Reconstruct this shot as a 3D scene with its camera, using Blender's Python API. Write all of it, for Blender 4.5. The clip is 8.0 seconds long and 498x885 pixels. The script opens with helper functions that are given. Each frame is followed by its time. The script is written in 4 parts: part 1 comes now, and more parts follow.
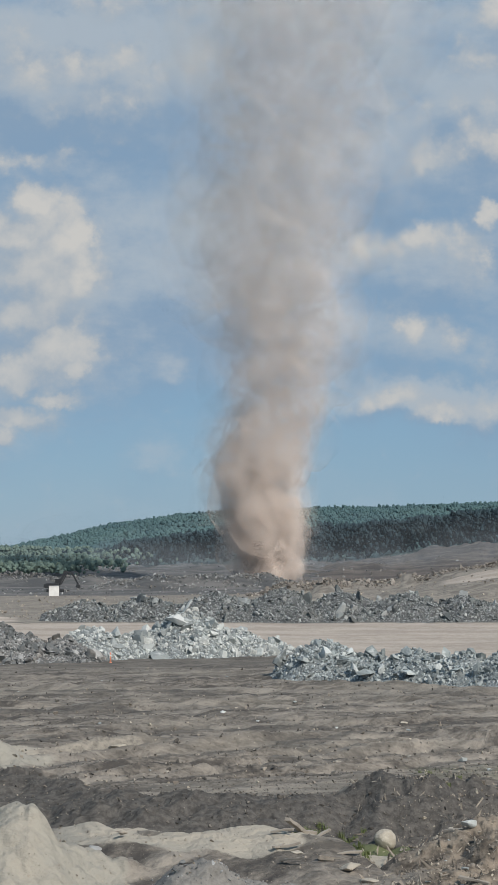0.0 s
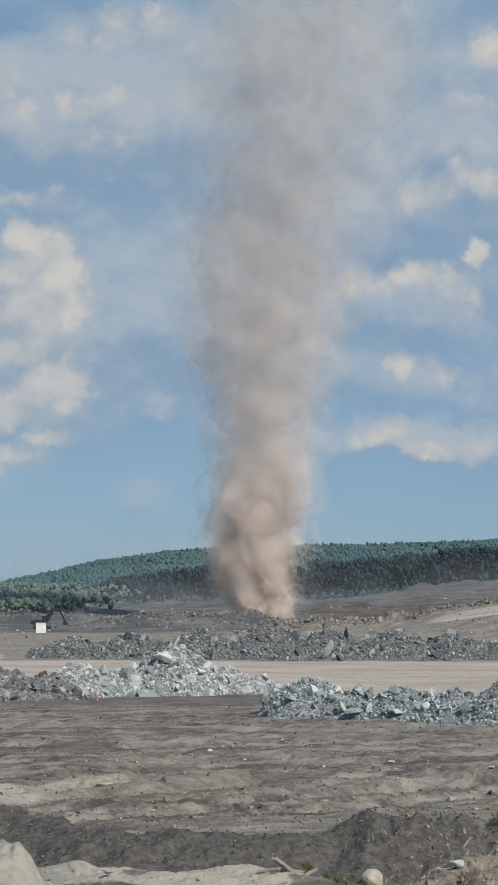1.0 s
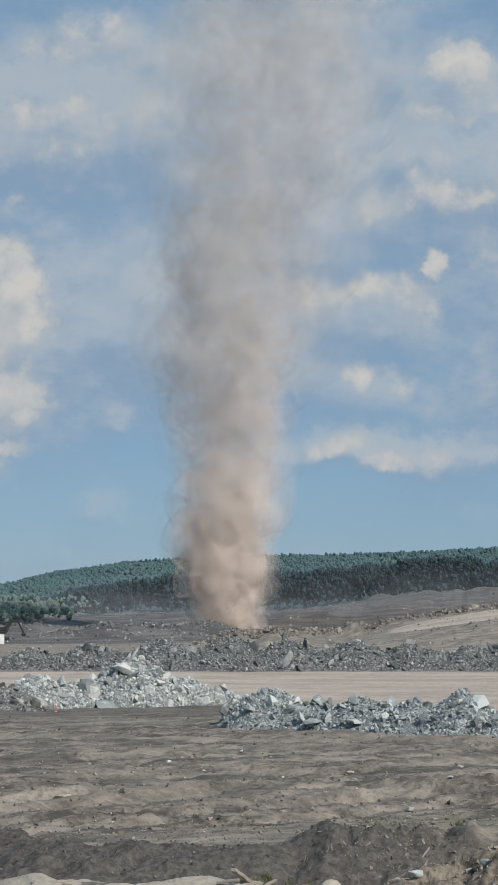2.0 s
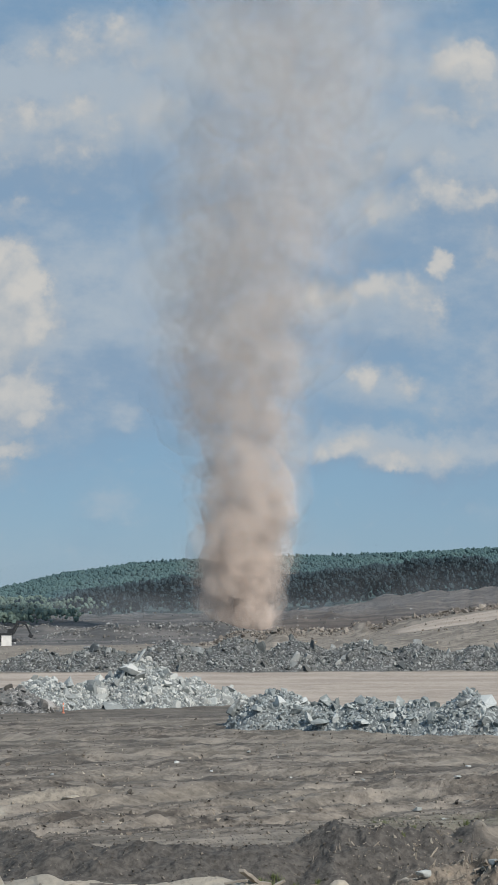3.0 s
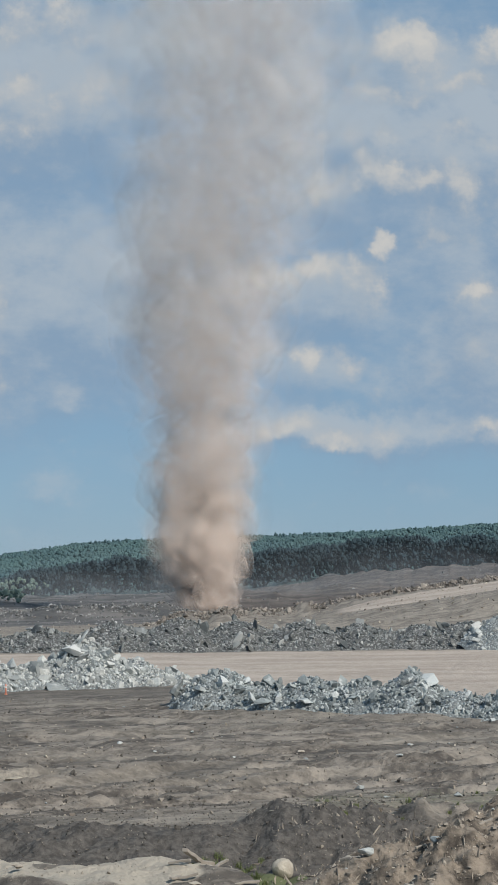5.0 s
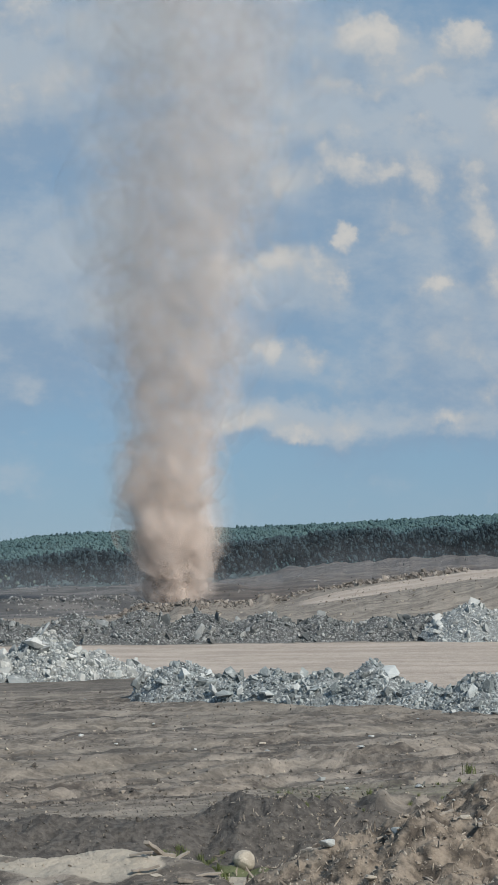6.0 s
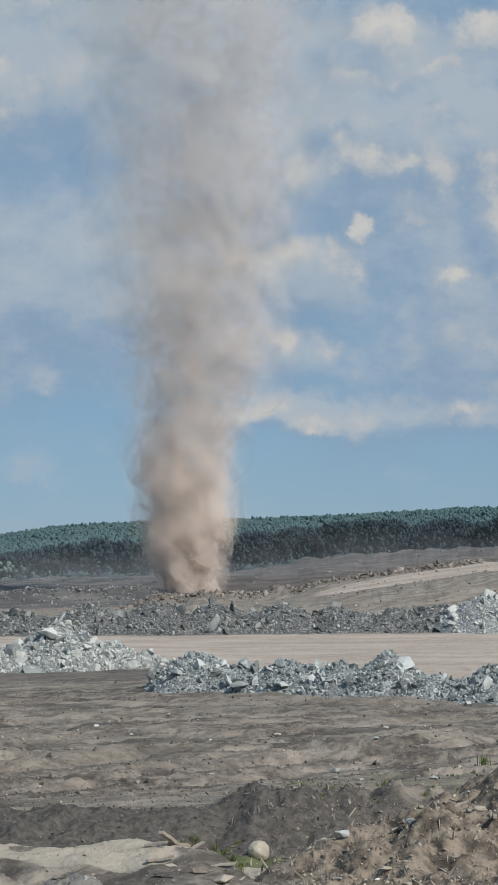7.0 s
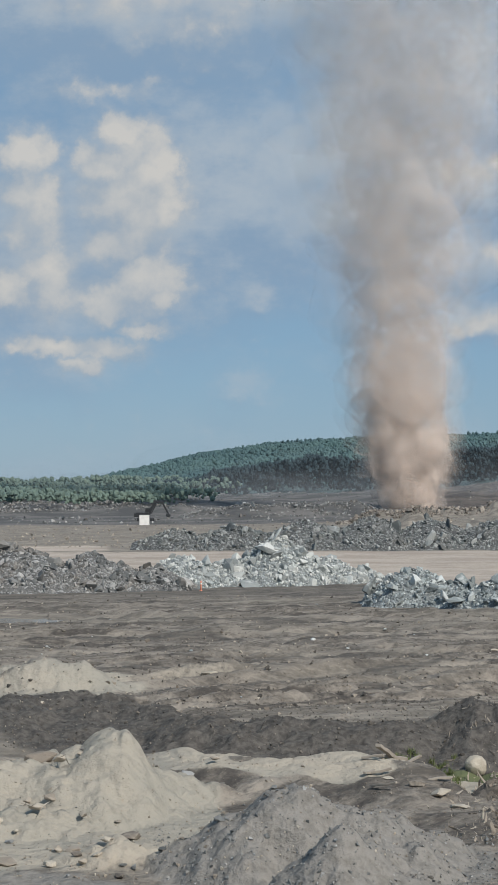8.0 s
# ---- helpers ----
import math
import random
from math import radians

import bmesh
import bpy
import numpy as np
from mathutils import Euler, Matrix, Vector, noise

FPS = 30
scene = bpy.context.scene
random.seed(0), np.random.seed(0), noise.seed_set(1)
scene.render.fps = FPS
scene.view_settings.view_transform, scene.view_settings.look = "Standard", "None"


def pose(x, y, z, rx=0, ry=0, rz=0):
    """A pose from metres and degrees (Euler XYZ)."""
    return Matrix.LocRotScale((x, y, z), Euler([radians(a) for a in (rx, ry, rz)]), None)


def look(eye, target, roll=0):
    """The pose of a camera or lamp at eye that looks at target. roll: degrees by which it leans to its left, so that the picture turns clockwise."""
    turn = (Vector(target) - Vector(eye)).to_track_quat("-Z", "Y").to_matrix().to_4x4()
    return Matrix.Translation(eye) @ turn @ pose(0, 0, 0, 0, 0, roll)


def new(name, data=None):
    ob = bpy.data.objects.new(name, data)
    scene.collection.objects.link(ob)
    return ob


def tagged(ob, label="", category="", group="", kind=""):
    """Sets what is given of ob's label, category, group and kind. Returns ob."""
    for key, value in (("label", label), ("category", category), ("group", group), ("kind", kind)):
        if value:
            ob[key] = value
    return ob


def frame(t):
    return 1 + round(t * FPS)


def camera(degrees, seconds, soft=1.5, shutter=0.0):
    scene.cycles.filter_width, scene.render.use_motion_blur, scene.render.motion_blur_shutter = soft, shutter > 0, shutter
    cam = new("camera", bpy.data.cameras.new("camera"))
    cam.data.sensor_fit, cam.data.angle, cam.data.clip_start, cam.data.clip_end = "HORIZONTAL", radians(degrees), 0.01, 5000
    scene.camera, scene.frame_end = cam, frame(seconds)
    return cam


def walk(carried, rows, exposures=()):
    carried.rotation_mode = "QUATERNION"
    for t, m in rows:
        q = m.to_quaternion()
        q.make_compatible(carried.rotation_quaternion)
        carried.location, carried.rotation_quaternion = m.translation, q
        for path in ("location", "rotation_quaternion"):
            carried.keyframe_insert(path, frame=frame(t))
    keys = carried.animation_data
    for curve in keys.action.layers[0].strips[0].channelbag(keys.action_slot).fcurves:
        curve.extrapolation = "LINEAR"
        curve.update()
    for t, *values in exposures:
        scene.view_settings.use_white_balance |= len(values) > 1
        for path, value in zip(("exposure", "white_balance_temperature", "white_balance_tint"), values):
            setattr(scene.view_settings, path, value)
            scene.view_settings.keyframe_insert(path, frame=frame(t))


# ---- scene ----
cam = camera(16.73, 8.0)
EYE = 9.5
# seconds, yaw, pitch, roll: a hand-held zoom lens that only turns, on a bench above the pit
TURNS = [
    (0, -0.0, 3.928, 0.0),
    (0.5, 0.571, 4.573, 0.094),
    (1, -0.394, 5.189, 0.211),
    (1.5, -1.534, 5.512, 0.178),
    (1.7, -1.797, 5.529, 0.117),
    (2.8, -1.599, 5.61, -0.11),
    (3, -1.571, 5.571, -0.152),
    (3.5, -1.791, 5.403, -0.315),
    (4, -2.361, 5.15, -0.32),
    (4.2, -2.617, 5.05, -0.34),
    (5.3, -3.844, 4.882, -0.439),
    (5.5, -4.088, 4.859, -0.458),
    (6, -4.81, 4.628, -0.463),
    (6.5, -5.072, 4.366, -0.421),
    (7, -4.284, 4.327, -0.307),
    (7.5, -1.881, 4.095, -0.239),
    (7.6, -1.342, 3.852, -0.285),
    (7.8, 0.212, 3.016, -0.345),
    (7.9, 1.589, 2.358, -0.333),
    (8, 2.999, 1.526, -0.32),
]
walk(cam, [(t, pose(0, 0, EYE, 0, 0, yaw) @ pose(0, 0, 0, 90 + pitch) @ pose(0, 0, 0, 0, 0, roll)) for t, yaw, pitch, roll in TURNS])

# ---- light ----
SUN_WAY = Vector((0.54, -0.68, 0.72)).normalized()
sun = new("sun", bpy.data.lights.new("sun", "SUN"))
sun.data.energy, sun.data.angle, sun.data.color = 4.0, radians(0.6), (1.0, 0.95, 0.88)
sun.matrix_world = look(SUN_WAY * 100, (0, 0, 0))
scene.view_settings.exposure = 0.0
scene.cycles.transparent_max_bounces = 96

SKY_STRENGTH = 0.085
CLOUD_LIGHT, CLOUD_SHADE, CLEAR_AIR = (0.600, 0.585, 0.555), (0.325, 0.390, 0.460), (0.178, 0.33, 0.50)
LAYER_LIGHT, LAYER_SHADE = (0.400, 0.465, 0.530), (0.238, 0.342, 0.470)


class Nodes:
    """Short names for building node trees."""

    def __init__(self, tree):
        self.tree = tree

    def add(self, kind, **inputs):
        node = self.tree.nodes.new(kind)
        for key, value in inputs.items():
            self.put(node, key, value)
        return node

    def put(self, node, key, value):
        key = int(key[1:]) if key[0] == "i" and key[1:].isdigit() else key.replace("_", " ")
        if isinstance(value, bpy.types.NodeSocket):
            self.tree.links.new(value, node.inputs[key])
        else:
            node.inputs[key].default_value = value

    def math(self, op, a, b=0.0, c=0.0, clamp=False):
        node = self.tree.nodes.new("ShaderNodeMath")
        node.operation, node.use_clamp = op, clamp
        for i, value in enumerate((a, b, c)):
            self.put(node, f"i{i}", value)
        return node.outputs[0]

    def vec(self, op, a, b=(0, 0, 0), scale=None):
        node = self.tree.nodes.new("ShaderNodeVectorMath")
        node.operation = op
        self.put(node, "i0", a), self.put(node, "i1", b)
        if scale is not None:
            self.put(node, "Scale", scale)
        return node.outputs["Value" if op in ("LENGTH", "DOT_PRODUCT", "DISTANCE") else "Vector"]

    def noise(self, vector, scale, detail=4.0, rough=0.55, colour=False):
        node = self.add("ShaderNodeTexNoise", Vector=vector, Scale=scale, Detail=detail, Roughness=rough)
        return node.outputs["Color" if colour else "Fac"]

    def ramp(self, value, low, high, to_low=0.0, to_high=1.0, smooth=True):
        node = self.tree.nodes.new("ShaderNodeMapRange")
        node.interpolation_type = "SMOOTHSTEP" if smooth else "LINEAR"
        for i, v in enumerate((value, low, high, to_low, to_high)):
            self.put(node, f"i{i}", v)
        return node.outputs[0]

    def mix(self, fac, a, b, blend="MIX"):
        node = self.tree.nodes.new("ShaderNodeMix")
        node.data_type, node.blend_type = "RGBA", blend
        self.put(node, "i0", fac)
        for i, v in ((6, a), (7, b)):
            self.put(node, f"i{i}", (*v, 1) if isinstance(v, tuple) and len(v) == 3 else v)
        return node.outputs[2]


# cumulus puffs: bearing and elevation of the centre, half width, half height (mrad), thickness
CUMULUS_TOWER = [(-120, 168, 30, 46, .88), (-120, 118, 34, 24, .80), (-124, 196, 18, 22, .8), (-129, 214, 15, 11, 1), (-136, 193, 20, 13, 1), (-108, 186, 17, 16, 1), (-126, 173, 24, 18, 1), (-104, 163, 13, 16, 1),
                 (-127, 146, 24, 18, .95), (-117, 127, 20, 14, .95), (-104, 114, 13, 8, .9), (-134, 110, 20, 14, .9), (-137, 84, 24, 9, .9), (-114, 94, 18, 8, .8)]
CUMULUS_WEST = [(-182, 165, 24, 44, .78), (-172, 120, 34, 24, .74), (-183, 198, 18, 12, .95), (-190, 177, 18, 20, .9), (-172, 130, 20, 12, .95), (-167, 86, 36, 7, .85), (-193, 120, 17, 14, .9), (-150, 76, 18, 6, .8)]
HIGH_BANK = [(-120, 294, 40, 18, .8), (-74, 301, 22, 16, .9), (-40, 294, 26, 18, .85), (-80, 280, 60, 17, .75), (-69, 342, 46, 18, .8), (-127, 243, 42, 7, .6),
             (-80, 255, 24, 6, .5), (-150, 300, 40, 24, .7), (-20, 330, 50, 26, .6), (40, 330, 60, 30, .5)]
MIDDLE_HAZE = [(-57, 188, 44, 20, .55), (-40, 155, 34, 26, .5), (-50, 114, 15, 12, .5), (-71, 113, 6, 4, .4), (-54, 57, 15, 10, .4), (0, 210, 60, 40, .5), (20, 150, 50, 40, .4),
               (170, 225, 90, 70, .42), (215, 150, 60, 50, .45), (100, 250, 60, 50, .42), (-60, 265, 90, 30, .45), (-150, 250, 50, 40, .4), (150, 310, 90, 30, .5)]
EAST_LOW = [(66, 183, 14, 14, .8), (86, 187, 20, 12, .85), (106, 197, 17, 10, .85), (130, 187, 12, 17, .95), (145, 202, 7, 7, .95), (93, 140, 12, 12, .95),
            (121, 135, 17, 13, .8), (106, 130, 30, 13, .6), (86, 92, 27, 8, .95), (116, 88, 34, 8, .95), (136, 92, 22, 7, .85), (120, 110, 40, 13, .5), (142, 94, 20, 8, .7)]
EAST_HIGH = [(190, 225, 34, 24, .7), (150, 265, 60, 14, .6), (116, 243, 20, 13, .95), (140, 253, 20, 13, .95), (136, 300, 14, 8, .9), (106, 263, 40, 16, .55), (157, 328, 24, 14, 1), (154, 303, 20, 6, .9),
             (162, 329, 30, 13, 1), (195, 309, 24, 7, .95), (225, 326, 20, 14, 1), (159, 276, 60, 13, .6), (159, 249, 20, 12, .9), (190, 249, 24, 17, .9)]
EAST_FAR = [(219, 242, 20, 17, .9), (227, 216, 12, 17, 1), (145, 204, 5, 7, 1), (199, 172, 17, 10, .95), (172, 209, 14, 9, .7),
            (209, 139, 40, 20, .6), (209, 91, 24, 8, .8), (240, 170, 20, 30, .7), (235, 110, 20, 14, .7), (250, 260, 20, 30, .9)]

VEILS = [(-105, 165, 70, 70, .55), (-35, 165, 80, 45, .65), (-90, 292, 120, 36, .75), (120, 262, 90, 45, .65), (180, 272, 80, 30, .75), (215, 140, 60, 45, .65),
         (85, 135, 40, 30, .4), (120, 93, 80, 14, .6), (-175, 130, 50, 60, .6), (30, 310, 90, 50, .6), (205, 92, 50, 16, .6), (240, 220, 30, 60, .7), (110, 180, 40, 25, .5)]


CRISP = (CUMULUS_TOWER, CUMULUS_WEST)
BROKEN = (HIGH_BANK, EAST_LOW, EAST_HIGH, EAST_FAR)
SOFT = (VEILS, MIDDLE_HAZE)


def cloud_field():
    """Density at a place on the sky's plane (bearing, elevation): heaped cumulus, and the soft grey layer behind it."""
    tree = bpy.data.node_groups.new("cloud_field", "ShaderNodeTree")
    tree.interface.new_socket("Place", in_out="INPUT", socket_type="NodeSocketVector")
    tree.interface.new_socket("Heap", in_out="OUTPUT", socket_type="NodeSocketFloat")
    tree.interface.new_socket("Layer", in_out="OUTPUT", socket_type="NodeSocketFloat")
    n = Nodes(tree)
    place = n.add("NodeGroupInput").outputs[0]
    half = (0.5, 0.5, 0.5)
    wide_warp = n.vec("SUBTRACT", n.noise(place, 14, 5, 0.6, True), half)
    warp = n.vec("SUBTRACT", n.noise(place, 34, 4, 0.6, True), half)
    fine = n.vec("SUBTRACT", n.noise(place, 110, 4, 0.6, True), half)
    curled = n.vec("ADD", n.vec("ADD", place, n.vec("SCALE", warp, scale=0.022)), n.vec("SCALE", fine, scale=0.009))
    torn = n.vec("ADD", n.vec("ADD", place, n.vec("SCALE", wide_warp, scale=0.060)), n.vec("SCALE", fine, scale=0.010))

    def pile_up(banks, bent, outer, inner, gain, blend, grow=1.0):
        total = None
        for bank in banks:
            for a, e, wide, high, thick in bank:
                away = n.vec("LENGTH", n.vec("MULTIPLY", n.vec("SUBTRACT", bent, (a / 1000, e / 1000, 0)), (1000 / wide / grow, 1000 / high / grow, 0)))
                puff = n.ramp(away, outer, inner, 0.0, thick * gain)
                total = puff if total is None else n.math("SMOOTH_MAX", total, puff, blend)
        return total

    crisp = pile_up(CRISP, curled, 1.5, 0.0, 1.05, 0.14, 1.36)
    broken = pile_up(BROKEN, torn, 1.8, 0.0, 0.72, 0.16, 1.25)
    soft = pile_up(SOFT, torn, 1.9, 0.1, 1.25, 0.3, 1.2)
    cells = n.add("ShaderNodeTexVoronoi", Vector=n.vec("ADD", place, n.vec("SCALE", fine, scale=0.02)), Scale=62.0)
    cells.feature = "SMOOTH_F1"
    n.put(cells, "Smoothness", 0.5)
    billow = n.math("MULTIPLY", n.math("SUBTRACT", 0.42, cells.outputs["Distance"]), 0.36)
    grain = n.math("MULTIPLY", n.math("SUBTRACT", n.noise(place, 40, 6, 0.62), 0.5), 0.34)
    heap = n.math("ADD", n.math("MAXIMUM", crisp, broken), n.math("ADD", billow, grain))
    drift = n.math("MULTIPLY", n.math("SUBTRACT", n.noise(n.vec("MULTIPLY", place, (0.7, 1.2, 1)), 20, 6, 0.6), 0.5), 0.75)
    n.add("NodeGroupOutput", i0=heap, i1=n.math("ADD", soft, drift))
    return tree


def build_sky():
    world = bpy.data.worlds.new("daylight")
    scene.world, world.use_nodes = world, True
    world.node_tree.nodes.clear()
    n = Nodes(world.node_tree)
    sky = n.add("ShaderNodeTexSky")
    sky.sky_type, sky.sun_disc = "NISHITA", False
    sky.sun_elevation, sky.sun_rotation = math.asin(SUN_WAY.z), math.atan2(SUN_WAY.x, SUN_WAY.y)
    sky.air_density, sky.dust_density, sky.ozone_density, sky.altitude = 1.0, 0.3, 2.5, 200
    way = n.add("ShaderNodeTexCoord").outputs["Generated"]
    split = n.add("ShaderNodeSeparateXYZ", Vector=way)
    ahead = n.math("MAXIMUM", n.math("ABSOLUTE", split.outputs[1]), 0.12)
    place = n.add("ShaderNodeCombineXYZ", X=n.math("DIVIDE", split.outputs[0], ahead), Y=n.math("DIVIDE", split.outputs[2], ahead)).outputs[0]
    field = cloud_field()

    def density(at):
        node = n.add("ShaderNodeGroup")
        node.node_tree = field
        n.put(node, "Place", at)
        return node.outputs

    here, sunward = density(place), density(n.vec("ADD", place, (0.008, 0.016, 0)))
    lit = n.math("SUBTRACT", here[0], sunward[0])
    side = n.ramp(lit, -0.55, 0.65, 0.0, 1.0, False)
    heap_edge = n.math("ADD", 0.52, n.math("MULTIPLY", n.math("SUBTRACT", 1.0, side), 0.62))
    heap = n.ramp(here[0], 0.14, heap_edge)
    bright = n.math("ADD", n.math("MULTIPLY", n.math("SUBTRACT", side, 0.24), 1.05), n.math("MULTIPLY", n.ramp(here[0], 0.30, 1.05), 0.30), clamp=True)
    cumulus = n.mix(bright, CLOUD_SHADE, CLOUD_LIGHT)
    layer_side = n.ramp(n.math("SUBTRACT", here[1], sunward[1]), -0.22, 0.22)
    layer = n.mix(layer_side, LAYER_SHADE, LAYER_LIGHT)
    air = n.mix(0.75, n.vec("SCALE", sky.outputs[0], scale=SKY_STRENGTH), CLEAR_AIR)
    high = n.ramp(n.add("ShaderNodeSeparateXYZ", Vector=place).outputs[1], 0.05, 0.16, 0.0, 0.16)
    veil = n.mix(n.ramp(n.math("ADD", here[1], high), 0.08, 0.85, 0.0, 0.92), air, layer)
    veil = n.mix(n.math("MULTIPLY", heap, 0.90), veil, cumulus)
    out = n.add("ShaderNodeBackground", Color=veil, Strength=1.0)
    n.add("ShaderNodeOutputWorld", Surface=out.outputs[0])


build_sky()


# ---- materials ----
def material(name):
    m = bpy.data.materials.new(name)
    m.use_nodes = True
    m.node_tree.nodes.clear()
    return m, Nodes(m.node_tree)


def finish(n, colour, rough=0.9, height=None, strength=0.5, distance=0.05, metal=0.0, spec=0.25):
    bsdf = n.add("ShaderNodeBsdfPrincipled", Base_Color=colour, Roughness=rough, Metallic=metal)
    n.put(bsdf, "Specular IOR Level", spec)
    if height is not None:
        n.put(bsdf, "Normal", n.add("ShaderNodeBump", Height=height, Strength=strength, Distance=distance).outputs[0])
    n.add("ShaderNodeOutputMaterial", Surface=bsdf.outputs[0])


def plain(name, colour, rough=0.6, metal=0.0, wear=0.25, scale=3.0):
    """A painted or bare surface with dirt and scuffs at two scales."""
    m, n = material(name)
    at = n.add("ShaderNodeTexCoord").outputs["Object"]
    dirt = n.math("MULTIPLY", n.ramp(n.noise(at, scale, 5), 0.45, 0.75), wear)
    grain = n.noise(at, scale * 14, 3)
    c = n.mix(dirt, colour, (0.16, 0.13, 0.10))
    c = n.mix(n.math("MULTIPLY", grain, 0.2), c, (0.05, 0.05, 0.05))
    finish(n, c, rough, grain, 0.15, 0.01, metal)
    return m


def rock_material(name, pale, mid, dark, dust=0.3):
    m, n = material(name)
    geo = n.add("ShaderNodeNewGeometry")
    world_at = geo.outputs["Position"]
    one = n.math("ADD", n.add("ShaderNodeObjectInfo").outputs["Random"], geo.outputs["Random Per Island"])
    pick = n.math("FRACT", n.math("MULTIPLY", one, 7.31))
    c = n.mix(n.ramp(pick, 0.0, 0.75), dark, mid)
    c = n.mix(n.ramp(pick, 0.62, 1.0), c, pale)
    vein = n.noise(world_at, 1.3, 5, 0.6)
    c = n.mix(n.ramp(vein, 0.5, 0.75), c, pale)
    c = n.mix(n.math("MULTIPLY", n.ramp(n.noise(world_at, 0.35, 4), 0.45, 0.65), dust), c, (0.27, 0.235, 0.20))
    fine = n.noise(world_at, 9, 5, 0.65)
    c = n.mix(n.math("MULTIPLY", fine, 0.35), c, dark)
    finish(n, c, 0.82, n.math("ADD", fine, vein), 0.6, 0.12)
    return m


ROCK_GREEN = rock_material("blasted_greenstone", (0.60, 0.62, 0.60), (0.33, 0.365, 0.36), (0.15, 0.17, 0.17), 0.12)
ROCK_PALE = rock_material("pale_greenstone", (0.68, 0.68, 0.645), (0.49, 0.505, 0.48), (0.25, 0.27, 0.265), 0.2)
ROCK_GREY = rock_material("dusty_grey_rock", (0.47, 0.46, 0.44), (0.205, 0.21, 0.205), (0.085, 0.09, 0.09), 0.5)
ROCK_RIDGE = rock_material("dark_ridge_rock", (0.46, 0.47, 0.45), (0.185, 0.20, 0.195), (0.075, 0.083, 0.083), 0.22)
ROCK_TAN = rock_material("tan_limestone", (0.55, 0.49, 0.40), (0.36, 0.31, 0.25), (0.17, 0.145, 0.12), 0.4)

ROCK_SOIL = rock_material("soil_clod", (0.20, 0.18, 0.155), (0.13, 0.117, 0.10), (0.07, 0.063, 0.055), 0.1)

BOULDER = rock_material("tan_boulder", (0.56, 0.51, 0.42), (0.48, 0.43, 0.35), (0.38, 0.335, 0.27), 0.15)
ROCK_DIRT = rock_material("brown_stone", (0.40, 0.36, 0.31), (0.25, 0.22, 0.19), (0.13, 0.115, 0.10), 0.4)


def heap_material(name, light, dark, stones):
    m, n = material(name)
    at = n.add("ShaderNodeNewGeometry").outputs["Position"]
    big, small = n.noise(at, 0.45, 6, 0.6), n.noise(at, 5, 5, 0.6)
    c = n.mix(n.ramp(big, 0.35, 0.65), dark, light)
    c = n.mix(n.ramp(small, 0.35, 0.75), c, dark)
    cell = n.add("ShaderNodeTexVoronoi", Vector=at, Scale=5.5)
    c = n.mix(n.math("MULTIPLY", n.ramp(n.add("ShaderNodeSeparateColor", Color=cell.outputs["Color"]).outputs[0], 0.72, 0.8), 0.8), c, stones)
    finish(n, c, 0.95, n.math("SUBTRACT", n.math("ADD", small, big), cell.outputs["Distance"]), 0.8, 0.15)
    return m


HEAP_GREEN = heap_material("greenstone_fines", (0.27, 0.285, 0.28), (0.15, 0.165, 0.165), (0.42, 0.45, 0.44))
HEAP_DARK = heap_material("dark_rock_fines", (0.15, 0.15, 0.145), (0.075, 0.078, 0.078), (0.30, 0.31, 0.30))
HEAP_GREY = heap_material("grey_muck", (0.20, 0.195, 0.185), (0.11, 0.11, 0.108), (0.33, 0.33, 0.32))


